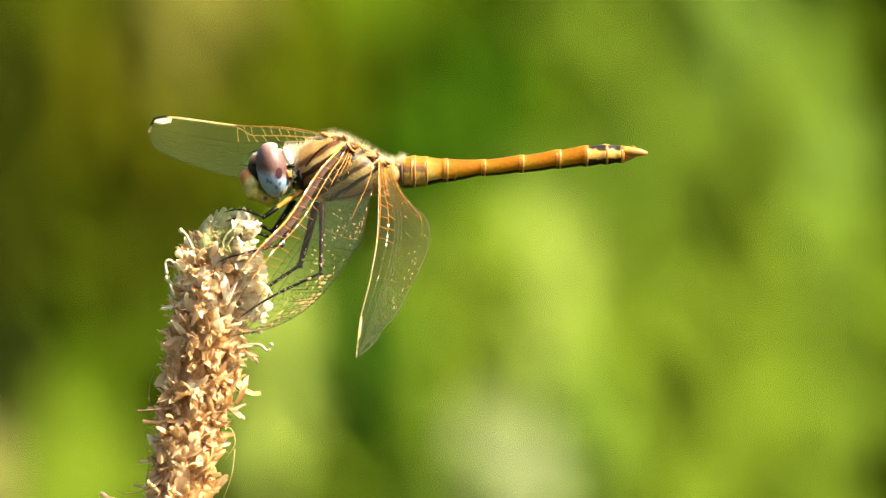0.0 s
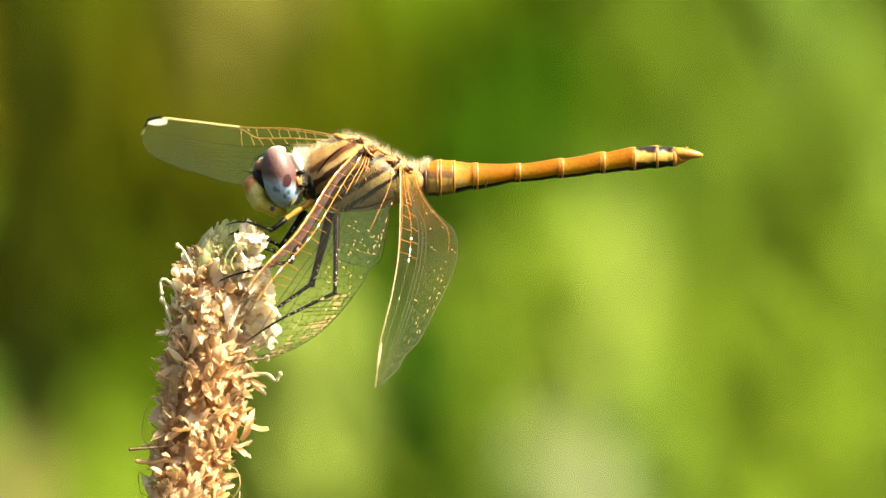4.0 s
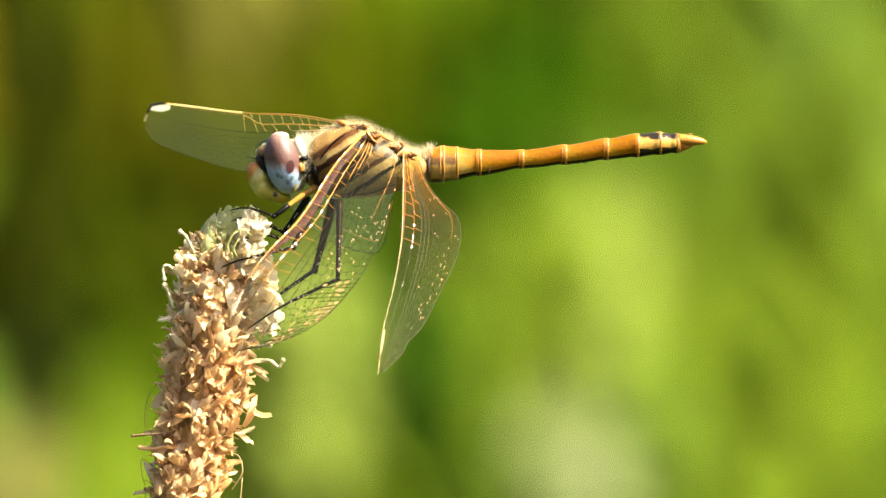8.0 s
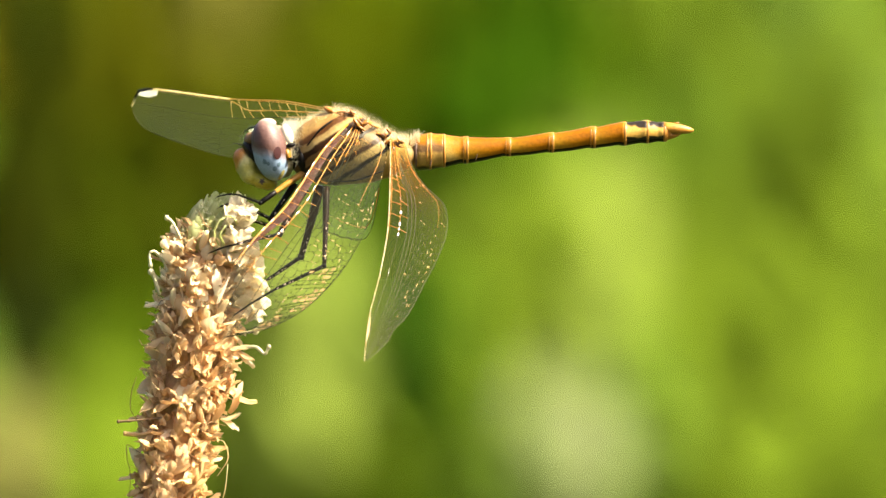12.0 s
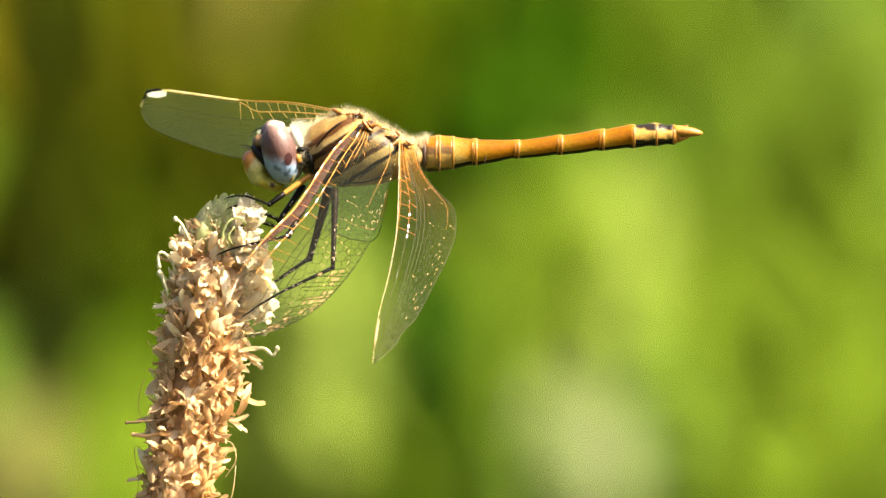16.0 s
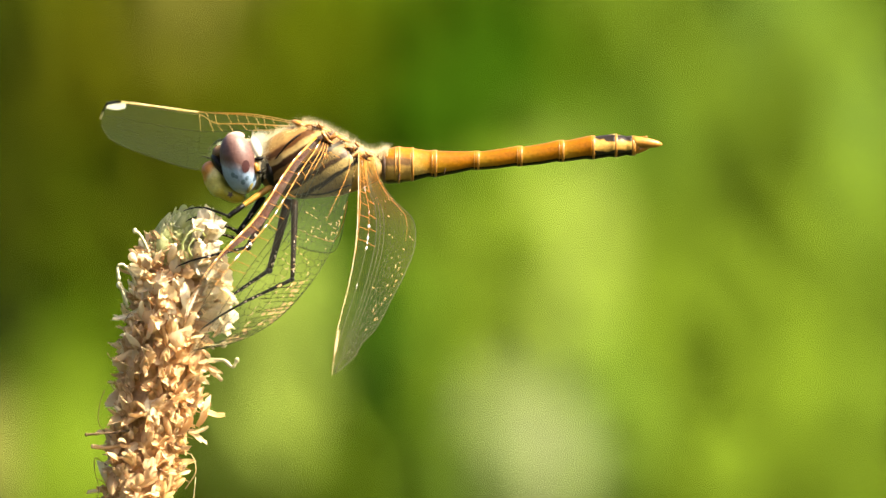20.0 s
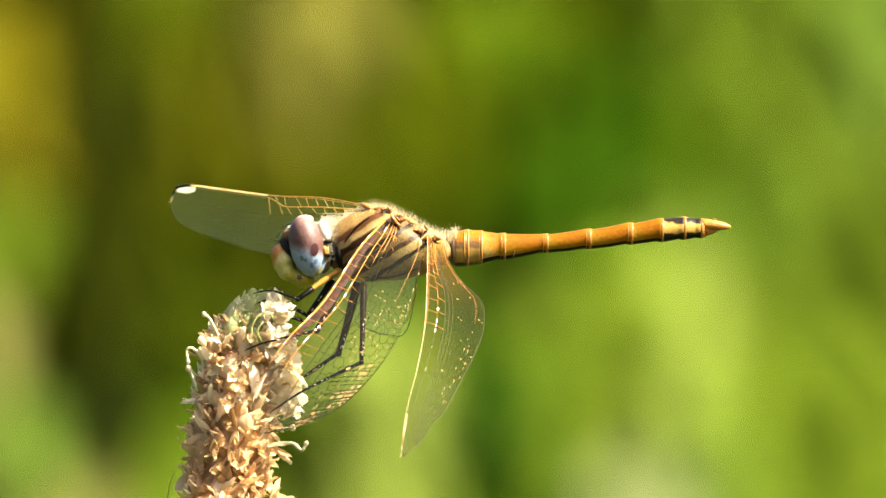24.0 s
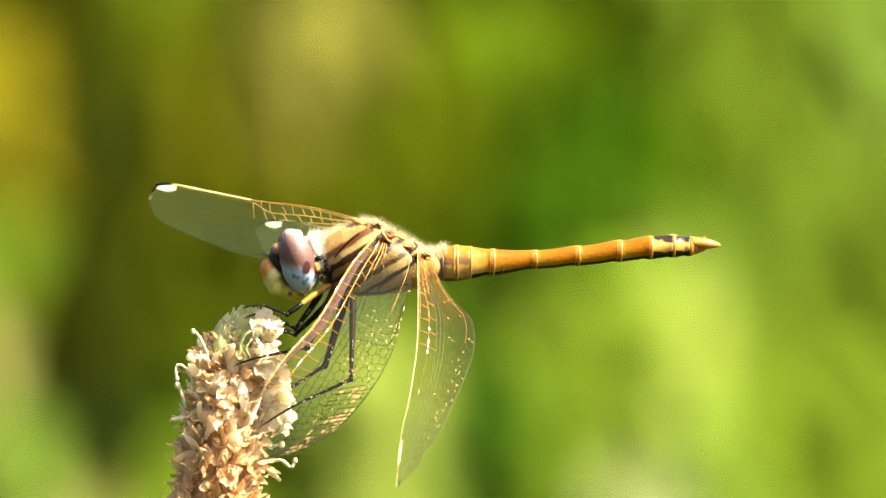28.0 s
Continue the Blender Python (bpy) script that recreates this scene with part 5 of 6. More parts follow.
    for c, z, k, sc in (((-16.69, -2, -14.58), (0.55, -0.3, 0.8), 1, 1.15), ((-16.31, -2.1, -14.11), (0.7, -0.2, -0.7), 3, 1.1), ((-16.97, -2, -15.65), (0.8, -0.4, 0.1), 0, 0.9), ((-17.15, -1.9, -16.36), (0.5, -0.5, -0.8), 4, 0.9),
                        ((-15.84, -1.8, -10.64), (0.8, -0.3, -0.6), 7, 0.9), ((-16.12, -1.8, -9.80), (0.9, -0.4, 0.2), 2, 0.9)):
        z = Vector(z).normalized()
        x = (Vector((0.3, 1, 0.2)) - z * z.dot(Vector((0.3, 1, 0.2)))).normalized()
        ob = new("bract", (kinds if k % 2 else pales)[k])
        ob.parent = plant
        ob.matrix_basis = Matrix.Translation((Vector(c) - z * 0.9 - PIVOT["plantain_seed_head"]) * MM) @ Matrix((x, z.cross(x), z)).transposed().to_4x4() @ Matrix.Scale(sc, 4)


spike()


# ---- ground, meadow and the plants behind ----
M_SOIL = mat("soil", (0.040, 0.034, 0.016), rough=0.95, spec=0.05, scale=5, rgb2=(0.030, 0.048, 0.010))


def leafy(name, rgb, trans=0.45, scale=25.0, vary=0.45):
    return mat(name, rgb, rough=0.8, spec=0.01, trans=trans, vary=vary, scale=scale, bump=0)


# foliage colours with local light and shade in them; dark and shade are painted shadow
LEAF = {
    "dark": leafy("leaf_painted_shade", (0.0101, 0.0156, 0.0015), trans=0.2),
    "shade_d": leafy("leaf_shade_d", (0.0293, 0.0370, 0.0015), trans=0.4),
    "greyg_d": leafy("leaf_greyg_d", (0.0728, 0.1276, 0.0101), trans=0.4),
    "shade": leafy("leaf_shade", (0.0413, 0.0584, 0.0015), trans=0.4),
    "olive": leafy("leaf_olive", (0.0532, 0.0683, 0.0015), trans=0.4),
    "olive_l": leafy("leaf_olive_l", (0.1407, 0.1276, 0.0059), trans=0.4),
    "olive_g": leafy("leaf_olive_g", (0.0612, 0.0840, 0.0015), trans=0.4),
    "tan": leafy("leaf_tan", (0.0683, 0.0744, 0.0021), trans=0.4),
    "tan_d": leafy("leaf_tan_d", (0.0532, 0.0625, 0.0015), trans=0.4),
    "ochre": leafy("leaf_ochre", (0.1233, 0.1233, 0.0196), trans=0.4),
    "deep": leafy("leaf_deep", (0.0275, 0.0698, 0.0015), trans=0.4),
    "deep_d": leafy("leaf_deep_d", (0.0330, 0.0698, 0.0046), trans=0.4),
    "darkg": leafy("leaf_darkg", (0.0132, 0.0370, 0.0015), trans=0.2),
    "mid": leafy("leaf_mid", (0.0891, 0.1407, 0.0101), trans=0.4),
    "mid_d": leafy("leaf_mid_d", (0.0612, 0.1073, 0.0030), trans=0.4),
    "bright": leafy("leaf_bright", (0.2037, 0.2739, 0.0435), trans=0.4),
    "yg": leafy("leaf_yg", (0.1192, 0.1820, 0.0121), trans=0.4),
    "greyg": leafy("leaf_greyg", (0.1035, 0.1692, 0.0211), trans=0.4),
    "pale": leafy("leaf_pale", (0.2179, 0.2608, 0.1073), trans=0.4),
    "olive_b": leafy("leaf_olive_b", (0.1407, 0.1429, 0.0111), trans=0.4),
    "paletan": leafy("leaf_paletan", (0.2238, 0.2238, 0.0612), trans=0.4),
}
M_HEDGE = leafy("hedge_leaf", (0.1035, 0.1692, 0.0074))
M_SHRUB = leafy("shrub_leaf", (0.048, 0.090, 0.002), trans=0.25)
M_GRASS = leafy("grass_blade", (0.10, 0.16, 0.02))


def ground():
    bm = bmesh.new()
    n = 60
    size = [-200 + 400 * i / n for i in range(n + 1)]
    vs = [[bm.verts.new((x * abs(x) / 200, y * abs(y) / 200, 0)) for x in size] for y in size]
    for row in vs:
        for v in row:
            r = v.co.length
            v.co.z = 0.25 * noise.noise(v.co * 0.12) * min(1, max(0, (r - 4) / 10)) + 0.01 * noise.noise(v.co * 3) * min(1, r)
    for i in range(n):
        for j in range(n):
            bm.faces.new((vs[i][j], vs[i][j + 1], vs[i + 1][j + 1], vs[i + 1][j]))
    me = bpy.data.meshes.new("ground")
    bm.to_mesh(me)
    bm.free()
    me.materials.append(M_SOIL)
    tagged(new("ground", me), "uneven brown soil under meadow plants", "ground", kind="structure")


def blades(name, count, box, height, width, material, label, seed):
    """Loose grass as one sheet of many bent blades, thinning out from the middle of a patch: box is (x, spread, y, spread)."""
    rng = np.random.default_rng(seed)
    x, y = rng.normal(box[0], box[1], count), rng.normal(box[2], box[3], count)
    h = rng.uniform(height[0], height[1], count)
    w = rng.uniform(width[0], width[1], count)
    h = np.where((np.abs(x) < 0.25) & (y < 0.3) & (y > -2.3), np.minimum(h, 0.2), h)
    a = rng.uniform(0, 2 * np.pi, count)
    lean = rng.uniform(0.05, 0.35, count)
    b = a + np.pi / 2 + rng.uniform(-0.5, 0.5, count)
    rows = []
    for t, ww in ((0, 1), (0.4, 0.9), (0.75, 0.6), (1.0, 0.06)):
        off = lean * h * t * t
        for s in (-1, 1):
            rows.append(np.stack([x + off * np.cos(b) + s * ww * w / 2 * np.cos(a), y + off * np.sin(b) + s * ww * w / 2 * np.sin(a), h * t * (1 - 0.1 * t) - 0.01], 1))
    verts = np.stack(rows, 1).reshape(-1, 3)
    base = np.arange(count)[:, None, None] * 8
    quads = np.array([[0, 1, 3, 2], [2, 3, 5, 4], [4, 5, 7, 6]])[None]
    me = bpy.data.meshes.new(name)
    me.from_pydata(verts.tolist(), [], (base + quads).reshape(-1, 4).tolist())
    me.materials.append(material)
    return tagged(new(name, me), label, "grass", kind="stuff")


def leaf_mass(name, count, box, size, material, label, seed, category="hedge", spread=0.6, uneven=0.0):
    """A thicket of many small leaves, most of them turned to the light."""
    rng = np.random.default_rng(seed)
    c = np.stack([rng.uniform(box[2 * k], box[2 * k + 1], count) for k in range(3)], 1)
    if uneven:
        top = 1 - uneven * (0.5 + 0.28 * np.sin(c[:, 0] * 2.3 + seed) + 0.22 * np.sin(c[:, 0] * 5.9 + 2 * seed)) * np.minimum(1, np.abs(c[:, 0]) / 0.4)
        c[:, 2] *= top
    l = rng.uniform(*size, count)[:, None]
    nn = np.array(to_sun)[None] + rng.normal(size=(count, 3)) * spread
    nn /= np.linalg.norm(nn, axis=1)[:, None]
    sd = np.cross(nn, rng.normal(size=(count, 3)) * (0.5, 0.5, 1.0))
    sd /= np.linalg.norm(sd, axis=1)[:, None]
    ax = np.cross(sd, nn)
    pts = [c - ax * l / 2, c - ax * l * 0.1 + sd * l * 0.24 + nn * l * 0.05, c + ax * l / 2, c - ax * l * 0.1 - sd * l * 0.24 + nn * l * 0.05]
    verts = np.stack(pts, 1).reshape(-1, 3)
    base = np.arange(count)[:, None, None] * 4
    me = bpy.data.meshes.new(name)
    me.from_pydata(verts.tolist(), [], (base + np.array([[0, 1, 2], [0, 2, 3]])[None]).reshape(-1, 3).tolist())
    me.materials.append(material)
    return tagged(new(name, me), label, category, kind="stuff")


def leaf_mesh(length, width, material, name="leaf"):
    bm = bmesh.new()
    n, m = 8, 4
    grid = [[bm.verts.new((width * (math.sin(math.pi * (0.03 + 0.96 * i / n)) ** 0.7) * (j / m - 0.5), 0.12 * length * (i / n) ** 2 - width * 0.25 * abs(j / m - 0.5), length * i / n)) for j in range(m + 1)] for i in range(n + 1)]
    for i in range(n):
        for j in range(m):
            bm.faces.new((grid[i][j], grid[i][j + 1], grid[i + 1][j + 1], grid[i + 1][j]))
    return mesh_of(name, bm, material)


def weed(centre, width, height, leaf, material, count, label, seed, category="weed"):
    """A leafy plant: a stem from the soil and leaves spread over an oval crown (millimetres)."""
    rng = random.Random(seed)
    c = Vector(centre)
    base = Vector((c.x + rng.uniform(-8, 8), c.y + 10, SOIL))
    thing = root("meadow_plant", base, label, category, "plants behind the seed head")
    part("stem", tube(curve([base - Vector((0, 0, 4)), base.lerp(c, 0.5) + Vector((rng.uniform(-10, 10), 6, 0)), c + Vector((0, 8, height * 0.35))], 5), [2.2] * 5 + [1.4] * 6, 7), material, thing)
    shapes = [leaf_mesh(leaf[0] * k, leaf[1] * k2, material) for k, k2 in ((1, 1), (0.85, 1.1), (1.15, 0.9))]
    for i in range(count):
        r, a = math.sqrt(rng.random()), rng.random() * 2 * math.pi
        p = c + Vector((r * math.cos(a) * width / 2, rng.uniform(-8, 8), r * math.sin(a) * height / 2))
        z = Vector((rng.gauss(0, 0.35), rng.gauss(0.2, 0.2), 1)).normalized()
        a = radians(rng.uniform(10, 70))
        x = Vector((math.cos(a), math.sin(a), 0))
        x = (x - z * x.dot(z)).normalized()
        ob = new("leaf", shapes[i % 3])
        ob.parent = thing
        ob.matrix_basis = Matrix.Translation((p - z * leaf[0] / 2 - base) * MM) @ Matrix((x, z.cross(x), z)).transposed().to_4x4()
    return thing


ground()
leaf_mass("thicket", 42000, (-0.9, 0.9, 2.97, 3.08, 0.0, 1.1), (0.03, 0.07), M_HEDGE, "dense green thicket behind the meadow", 3, uneven=0.35)
leaf_mass("thicket", 15000, (-4.5, -0.85, 2.9, 3.7, 0.0, 1.25), (0.06, 0.13), M_HEDGE, "leafy thicket along the meadow edge", 13, uneven=0.5)
leaf_mass("thicket", 15000, (0.85, 4.5, 2.9, 3.7, 0.0, 1.25), (0.06, 0.13), M_HEDGE, "leafy thicket along the meadow edge", 14, uneven=0.5)
leaf_mass("thicket", 9000, (-6, 6, 3.9, 5.5, 0.0, 1.7), (0.08, 0.2), M_SHRUB, "dark green shrubs at the edge of the meadow", 5, "shrubs", uneven=0.5)
blades("meadow_grass", 16000, (0.0, 1.0, 0.9, 1.1), (0.05, 0.24), (0.002, 0.005), M_GRASS, "low green meadow grass", 6)
blades("meadow_grass", 52000, (0.0, 5.0, -1.0, 3.4), (0.06, 0.22), (0.007, 0.015), M_GRASS, "green meadow grass", 7)
blades("meadow_grass", 9000, (0.0, 9.0, 9.0, 3.0), (0.3, 0.8), (0.02, 0.05), M_GRASS, "far green meadow grass", 8)

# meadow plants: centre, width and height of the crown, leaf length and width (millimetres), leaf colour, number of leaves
# the dark column at the left: deep shade put in as near-black leaves
weed((-85.6, 2503, 39.8), 12, 36, (32, 10), LEAF["dark"], 8, "meadow grass painted dark as deep shade", 100, "grass tuft")
weed((-84.9, 2500, 12.9), 11, 31, (28, 10), LEAF["shade_d"], 8, "olive meadow grass painted dark as deep shade", 101, "grass tuft")
weed((-86.0, 2496, -10.4), 11, 29, (26, 10), LEAF["dark"], 8, "meadow grass painted dark as deep shade", 102, "grass tuft")
weed((-82.7, 2505, -25.5), 8, 20, (20, 10), LEAF["dark"], 8, "meadow grass painted dark as deep shade", 103, "grass tuft")
weed((-85.8, 2505, 48.8), 11, 36, (32, 10), LEAF["shade_d"], 8, "olive meadow grass painted dark as deep shade", 104, "grass tuft")
weed((-83.5, 2508, 39.9), 10, 41, (36, 10), LEAF["shade_d"], 8, "olive meadow grass painted dark as deep shade", 105, "grass tuft")
weed((-84.2, 2513, 62.1), 14, 29, (26, 10), LEAF["shade"], 8, "olive meadow grass darkened as shade", 106, "grass tuft")
weed((-84.0, 2507, 8.4), 10, 26, (24, 10), LEAF["dark"], 8, "meadow grass painted dark as deep shade", 107, "grass tuft")
weed((-106.1, 2499, 41.8), 16, 31, (28, 10), LEAF["olive_l"], 8, "yellowish olive meadow grass", 108, "grass tuft")
weed((-106.4, 2489, 11.4), 16, 33, (23, 14), LEAF["yg"], 8, "yellow green meadow plant", 109)
weed((-97.0, 2507, 17.3), 11, 48, (36, 10), LEAF["olive_l"], 8, "yellowish olive meadow grass", 110, "grass tuft")
weed((-98.0, 2503, -9.5), 11, 24, (21, 10), LEAF["olive_l"], 8, "yellowish olive meadow grass", 111, "grass tuft")
weed((-108.1, 2488, -16.4), 13, 29, (26, 10), LEAF["paletan"], 8, "pale straw coloured meadow grass", 112, "grass tuft")
weed((-105.6, 2481, -37.3), 16, 21, (20, 10), LEAF["paletan"], 8, "pale straw coloured meadow grass", 113, "grass tuft")
weed((-90.8, 2493, -42.0), 13, 13, (20, 10), LEAF["paletan"], 8, "pale straw coloured meadow grass", 114, "grass tuft")
weed((-102.7, 2505, 53.8), 14, 36, (32, 10), LEAF["olive_l"], 8, "yellowish olive meadow grass", 115, "grass tuft")
weed((-99.1, 2502, 22.3), 12, 33, (23, 14), LEAF["yg"], 8, "yellow green meadow plant", 116)
weed((-102.1, 2484, -27.7), 11, 21, (18, 14), LEAF["greyg"], 8, "grey green meadow plant", 117)
weed((-95.7, 2508, 3.7), 10, 31, (28, 10), LEAF["olive_b"], 8, "yellow olive meadow grass", 118, "grass tuft")
weed((-103.8, 2504, -3.3), 10, 21, (18, 14), LEAF["yg"], 8, "yellow green meadow plant", 119)
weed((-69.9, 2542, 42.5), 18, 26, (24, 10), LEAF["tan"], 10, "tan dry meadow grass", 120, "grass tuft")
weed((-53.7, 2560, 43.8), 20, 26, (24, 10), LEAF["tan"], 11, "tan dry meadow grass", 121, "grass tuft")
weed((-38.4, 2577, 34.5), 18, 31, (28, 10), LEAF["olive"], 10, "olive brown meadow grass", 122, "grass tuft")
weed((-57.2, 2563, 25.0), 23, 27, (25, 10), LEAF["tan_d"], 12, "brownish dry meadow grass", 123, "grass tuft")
weed((-72.4, 2549, 21.3), 16, 29, (26, 10), LEAF["shade"], 8, "olive meadow grass darkened as shade", 124, "grass tuft")
weed((-70.1, 2554, 2.5), 20, 31, (28, 10), LEAF["shade"], 11, "olive meadow grass darkened as shade", 125, "grass tuft")
weed((-54.9, 2568, 7.2), 20, 26, (24, 10), LEAF["shade"], 11, "olive meadow grass darkened as shade", 126, "grass tuft")
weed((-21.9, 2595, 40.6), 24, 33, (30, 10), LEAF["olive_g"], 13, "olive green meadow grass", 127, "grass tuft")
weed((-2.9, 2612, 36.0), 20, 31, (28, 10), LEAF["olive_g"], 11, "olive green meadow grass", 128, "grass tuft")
weed((-39.7, 2585, 13.2), 24, 29, (26, 10), LEAF["shade"], 13, "olive meadow grass darkened as shade", 129, "grass tuft")
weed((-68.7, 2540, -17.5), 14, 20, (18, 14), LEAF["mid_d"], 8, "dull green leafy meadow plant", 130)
weed((-65.3, 2546, -3.4), 17, 19, (20, 10), LEAF["shade"], 8, "olive meadow grass darkened as shade", 131, "grass tuft")
weed((-69.7, 2533, -33.9), 16, 26, (18, 14), LEAF["yg"], 8, "yellow green meadow plant", 132)
weed((-76.6, 2520, -46.7), 16, 19, (18, 14), LEAF["yg"], 8, "yellow green meadow plant", 133)
weed((-88.8, 2490, -45.2), 8, 17, (20, 10), LEAF["paletan"], 8, "pale straw coloured meadow grass", 134, "grass tuft")
weed((-64.0, 2541, -45.8), 18, 21, (18, 14), LEAF["yg"], 8, "yellow green meadow plant", 135)
weed((-53.8, 2569, -18.8), 19, 31, (22, 14), LEAF["mid_d"], 10, "dull green leafy meadow plant", 136)
weed((-50.8, 2553, 54.4), 18, 21, (20, 10), LEAF["ochre"], 9, "pale ochre dry meadow grass", 137, "grass tuft")
weed((-36.8, 2569, 62.9), 18, 19, (20, 10), LEAF["ochre"], 8, "pale ochre dry meadow grass", 138, "grass tuft")
weed((-57.9, 2553, 41.5), 17, 19, (20, 10), LEAF["tan"], 8, "tan dry meadow grass", 139, "grass tuft")
weed((-66.1, 2551, 62.7), 16, 24, (21, 10), LEAF["olive"], 8, "olive brown meadow grass", 140, "grass tuft")
weed((-32.2, 2585, 46.5), 20, 24, (21, 10), LEAF["olive"], 11, "olive brown meadow grass", 141, "grass tuft")
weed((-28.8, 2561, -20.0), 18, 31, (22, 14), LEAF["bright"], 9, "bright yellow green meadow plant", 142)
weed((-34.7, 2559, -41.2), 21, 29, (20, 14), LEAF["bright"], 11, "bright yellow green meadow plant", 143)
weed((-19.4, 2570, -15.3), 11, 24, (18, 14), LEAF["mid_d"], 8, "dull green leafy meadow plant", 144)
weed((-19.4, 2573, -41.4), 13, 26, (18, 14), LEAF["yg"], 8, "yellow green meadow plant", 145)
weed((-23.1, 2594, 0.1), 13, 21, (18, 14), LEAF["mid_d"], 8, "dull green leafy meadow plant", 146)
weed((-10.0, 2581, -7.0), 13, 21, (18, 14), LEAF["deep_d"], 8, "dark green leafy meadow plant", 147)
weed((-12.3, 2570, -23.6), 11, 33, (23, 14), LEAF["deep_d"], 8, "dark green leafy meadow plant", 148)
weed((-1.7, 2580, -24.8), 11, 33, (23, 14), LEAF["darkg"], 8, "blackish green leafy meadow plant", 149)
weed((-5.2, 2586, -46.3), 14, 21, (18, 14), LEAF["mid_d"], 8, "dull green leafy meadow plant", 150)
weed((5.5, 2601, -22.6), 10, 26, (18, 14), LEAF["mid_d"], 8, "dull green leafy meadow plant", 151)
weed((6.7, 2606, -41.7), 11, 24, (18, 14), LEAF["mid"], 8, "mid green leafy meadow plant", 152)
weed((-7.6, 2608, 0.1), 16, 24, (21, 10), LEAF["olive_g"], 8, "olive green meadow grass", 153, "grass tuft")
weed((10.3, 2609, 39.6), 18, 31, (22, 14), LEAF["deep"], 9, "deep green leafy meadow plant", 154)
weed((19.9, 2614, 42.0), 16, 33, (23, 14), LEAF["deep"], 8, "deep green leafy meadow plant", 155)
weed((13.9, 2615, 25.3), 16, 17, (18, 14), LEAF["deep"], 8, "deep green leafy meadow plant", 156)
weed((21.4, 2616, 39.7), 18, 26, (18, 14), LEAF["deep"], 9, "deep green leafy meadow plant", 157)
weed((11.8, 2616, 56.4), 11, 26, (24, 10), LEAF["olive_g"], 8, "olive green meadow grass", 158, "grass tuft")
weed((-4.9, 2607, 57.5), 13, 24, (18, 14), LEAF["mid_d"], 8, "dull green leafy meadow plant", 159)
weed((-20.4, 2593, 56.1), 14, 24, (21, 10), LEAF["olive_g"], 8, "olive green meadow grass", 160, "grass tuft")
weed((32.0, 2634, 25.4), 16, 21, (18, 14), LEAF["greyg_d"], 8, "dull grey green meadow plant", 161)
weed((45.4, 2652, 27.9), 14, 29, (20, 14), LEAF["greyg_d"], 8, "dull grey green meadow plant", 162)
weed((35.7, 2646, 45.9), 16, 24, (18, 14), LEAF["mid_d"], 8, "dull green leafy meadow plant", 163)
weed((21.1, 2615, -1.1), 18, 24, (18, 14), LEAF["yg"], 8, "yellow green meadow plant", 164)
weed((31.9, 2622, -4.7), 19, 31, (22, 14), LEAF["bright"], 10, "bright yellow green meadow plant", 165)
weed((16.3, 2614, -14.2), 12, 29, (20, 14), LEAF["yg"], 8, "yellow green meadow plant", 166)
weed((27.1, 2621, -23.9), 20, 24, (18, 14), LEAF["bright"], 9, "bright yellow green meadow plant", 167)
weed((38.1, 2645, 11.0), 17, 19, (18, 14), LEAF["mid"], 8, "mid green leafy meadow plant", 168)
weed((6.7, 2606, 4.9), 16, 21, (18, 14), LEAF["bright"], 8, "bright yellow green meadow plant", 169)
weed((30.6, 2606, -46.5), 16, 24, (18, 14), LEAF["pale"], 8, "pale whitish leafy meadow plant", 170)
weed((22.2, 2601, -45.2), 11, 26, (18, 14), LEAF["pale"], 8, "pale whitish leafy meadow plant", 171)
weed((13.8, 2600, -42.8), 10, 24, (18, 14), LEAF["greyg"], 8, "grey green meadow plant", 172)
weed((41.6, 2631, -38.3), 13, 29, (20, 14), LEAF["greyg"], 8, "grey green meadow plant", 173)
weed((49.0, 2652, -14.4), 16, 36, (25, 14), LEAF["yg"], 8, "yellow green meadow plant", 174)
weed((57.6, 2660, 25.5), 13, 38, (27, 14), LEAF["mid"], 8, "mid green leafy meadow plant", 175)
weed((66.1, 2661, 27.9), 12, 29, (20, 14), LEAF["mid"], 8, "mid green leafy meadow plant", 176)
weed((56.3, 2656, -26.5), 12, 17, (18, 14), LEAF["mid"], 8, "mid green leafy meadow plant", 177)
weed((63.6, 2659, -4.7), 14, 24, (18, 14), LEAF["yg"], 8, "yellow green meadow plant", 178)
weed((72.2, 2669, -14.4), 16, 26, (18, 14), LEAF["yg"], 8, "yellow green meadow plant", 179)
weed((1.9, 2598, -4.7), 11, 14, (18, 14), LEAF["yg"], 8, "yellow green meadow plant", 180)
weed((55.1, 2654, -43.4), 16, 24, (18, 14), LEAF["yg"], 8, "yellow green meadow plant", 181)
weed((67.5, 2674, 39.0), 17, 33, (23, 14), LEAF["mid"], 8, "mid green leafy meadow plant", 182)
weed((83.3, 2679, 42.6), 14, 31, (22, 14), LEAF["yg"], 8, "yellow green meadow plant", 183)
weed((94.4, 2686, 31.8), 10, 41, (28, 14), LEAF["greyg"], 8, "grey green meadow plant", 184)
weed((65.0, 2669, -2.3), 19, 33, (23, 14), LEAF["yg"], 10, "yellow green meadow plant", 185)
weed((78.6, 2687, 14.7), 17, 31, (22, 14), LEAF["yg"], 8, "yellow green meadow plant", 186)
weed((91.0, 2695, -3.5), 17, 36, (25, 14), LEAF["yg"], 8, "yellow green meadow plant", 187)
weed((74.9, 2681, -24.2), 19, 33, (23, 14), LEAF["yg"], 10, "yellow green meadow plant", 188)
weed((72.3, 2672, -44.8), 18, 26, (18, 14), LEAF["yg"], 9, "yellow green meadow plant", 189)
weed((87.2, 2688, -34.0), 17, 29, (20, 14), LEAF["yg"], 8, "yellow green meadow plant", 190)
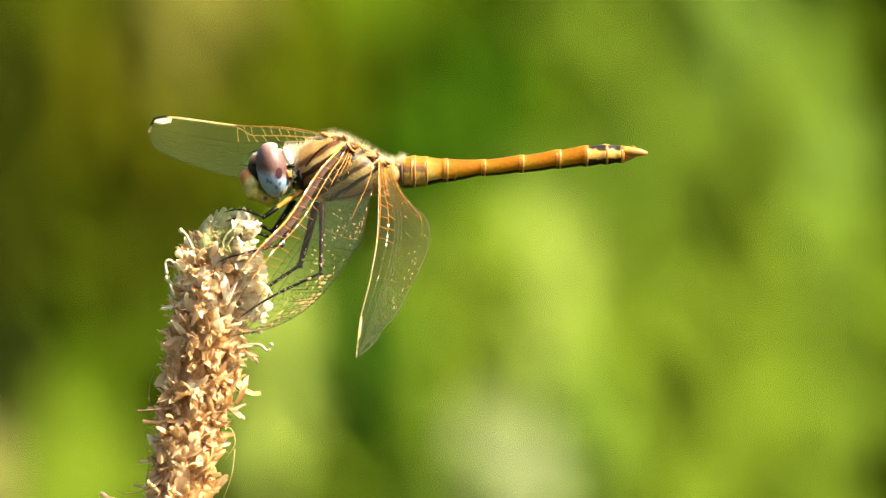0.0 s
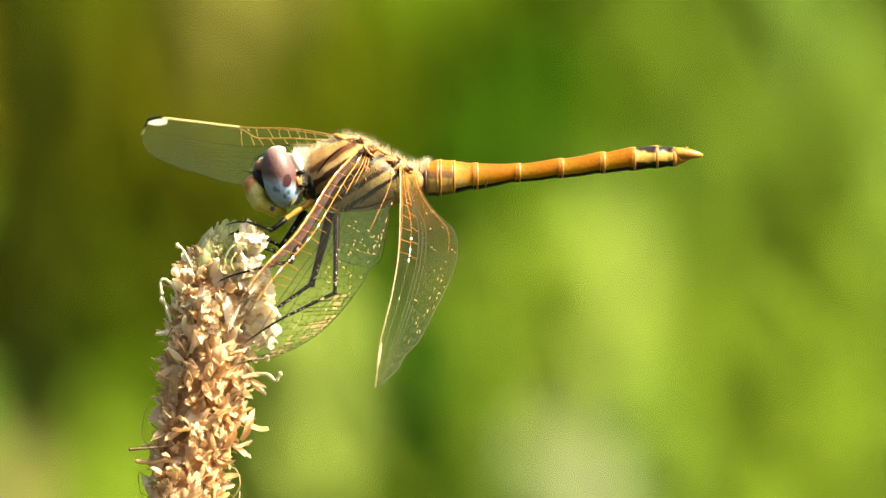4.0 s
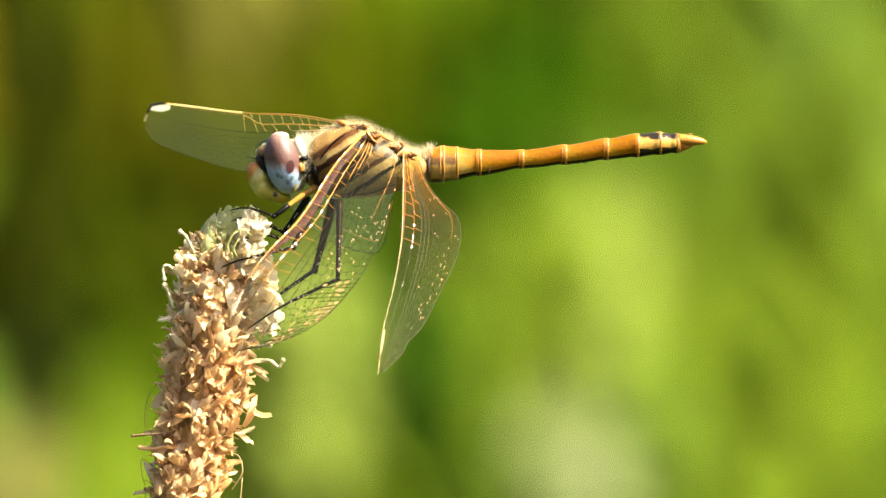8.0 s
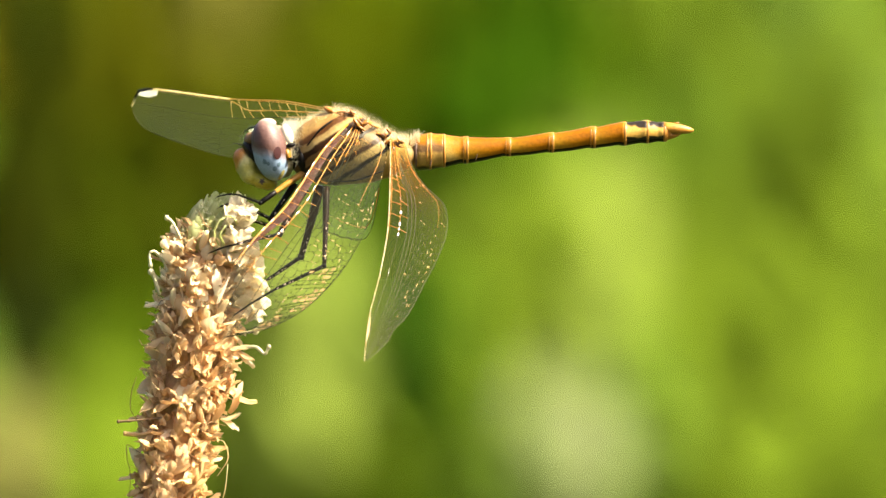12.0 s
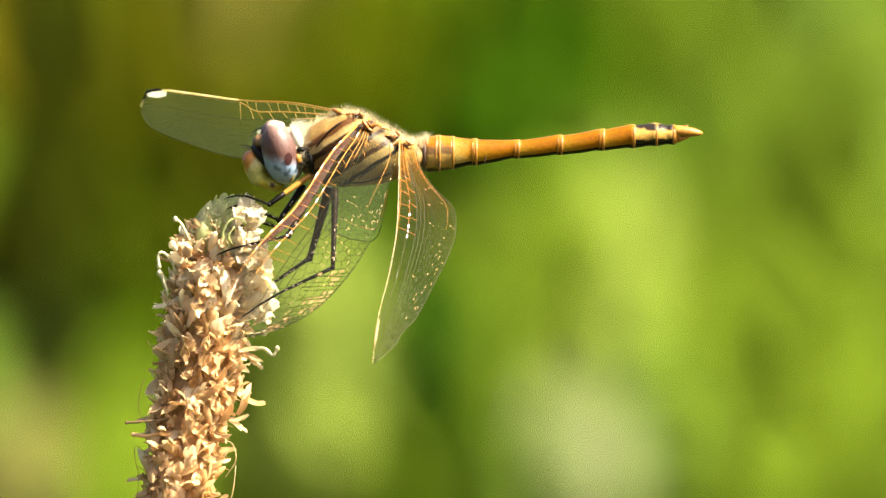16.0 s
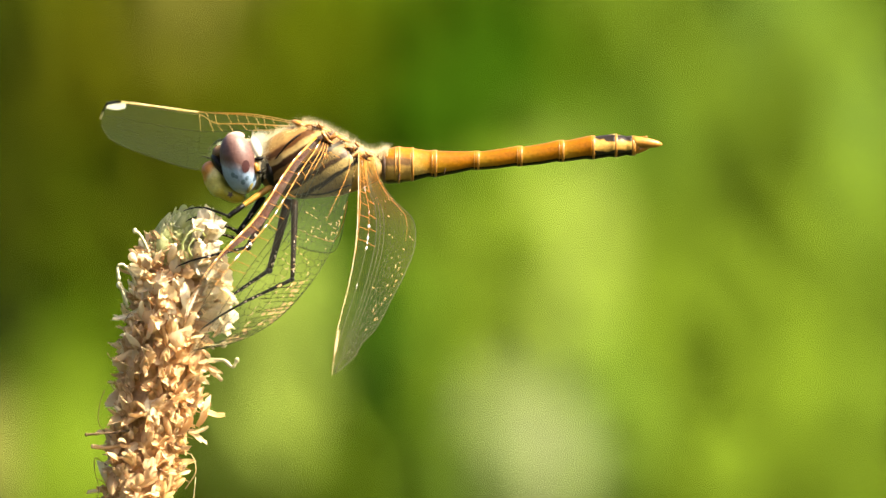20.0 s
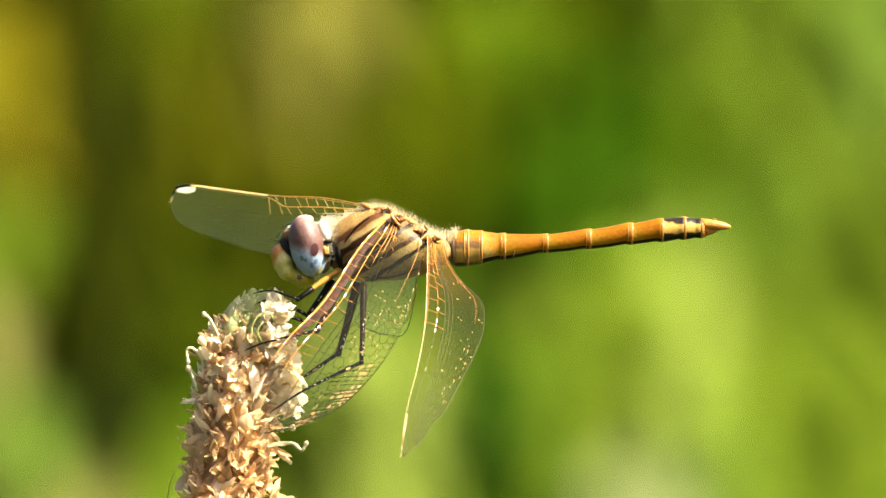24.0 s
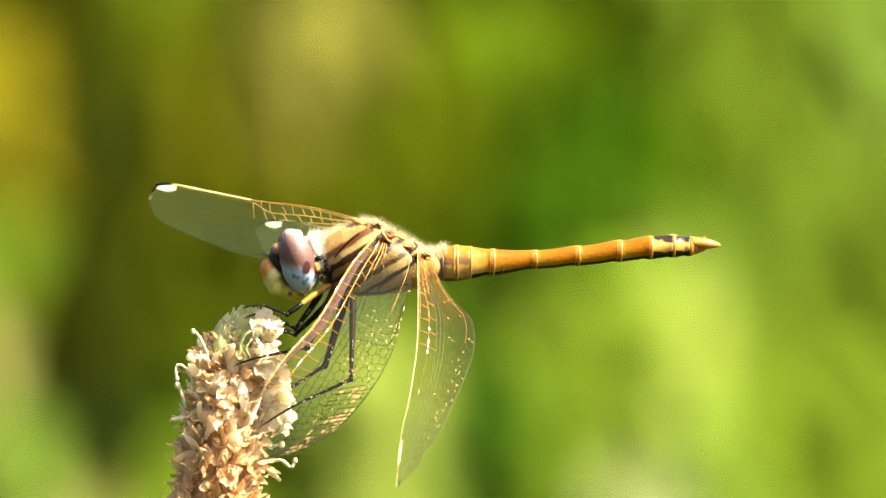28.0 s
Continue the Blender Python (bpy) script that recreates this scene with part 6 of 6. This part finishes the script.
weed((92.1, 2690, -49.8), 16, 19, (18, 14), LEAF["yg"], 8, "yellow green meadow plant", 191)
weed((62.5, 2667, -50.8), 14, 17, (18, 14), LEAF["yg"], 8, "yellow green meadow plant", 192)
weed((96.8, 2685, 32.4), 14, 36, (25, 14), LEAF["greyg"], 8, "grey green meadow plant", 193)
weed((85.7, 2675, 13.5), 14, 29, (20, 14), LEAF["yg"], 8, "yellow green meadow plant", 194)
weed((78.9, 2672, 7.6), 17, 29, (20, 14), LEAF["yg"], 8, "yellow green meadow plant", 195)
weed((72.5, 2670, -2.6), 13, 24, (18, 14), LEAF["mid"], 8, "mid green leafy meadow plant", 196)
weed((104.7, 2709, -10.3), 14, 50, (28, 14), LEAF["mid"], 9, "mid green leafy meadow plant", 197)
weed((96.2, 2702, -36.0), 14, 41, (28, 14), LEAF["mid"], 8, "mid green leafy meadow plant", 198)
weed((7.0, 2588, -22.7), 18, 26, (18, 14), LEAF["yg"], 9, "yellow green meadow plant", 199)
weed((6.4, 2590, 26.3), 18, 21, (18, 14), LEAF["deep"], 8, "deep green leafy meadow plant", 200)
weed((34.7, 2645, 61.6), 18, 31, (22, 14), LEAF["mid"], 9, "mid green leafy meadow plant", 201)
weed((59.1, 2667, 60.7), 18, 29, (20, 14), LEAF["mid"], 9, "mid green leafy meadow plant", 202)
weed((76.1, 2673, 58.4), 13, 31, (22, 14), LEAF["greyg"], 8, "grey green meadow plant", 203)
weed((46.9, 2656, 41.2), 16, 26, (18, 14), LEAF["mid"], 8, "mid green leafy meadow plant", 204)


# ---- what moves ----
def motions():
    base = dragonfly.location.copy()
    turns = [(0.0, 0), (0.9, 0), (1.1, 1), (1.7, 1), (2.0, 0.7), (2.3, 0.1), (2.5, 0), (15.95, 0), (16.02, 0.15), (16.15, 1), (16.45, 0.8), (16.7, 0), (26.7, 0), (27.1, 0.9), (27.6, 1.05), (28.0, 1)]
    walk(dragonfly, [(t, pose(base.x, base.y, base.z + (0.2 * MM * k if t > 20 else 0), 3.4 * k, 0.6 * k, 2.3 * k)) for t, k in turns])
    neck = skull.location.copy()
    nods = [(0.0, 0), (0.9, 0.2), (1.05, 1.0), (1.5, 1.0), (1.8, 0.8), (2.0, 0.0), (15.9, 0), (16.1, 0.5), (16.3, 0.4), (16.5, 0), (26.5, 0), (26.7, 0.5), (27.0, 1), (27.4, 0.8), (27.6, 0.9), (27.8, 0.7), (28.0, 0.1)]
    def nod(t):
        return (24, -8, 14) if t < 10 else (24, -6, 12) if t < 20 else (24, -12, 25)
    walk(skull, [(t, pose(*neck, *(a * k for a in nod(t)))) for t, k in nods])


motions()
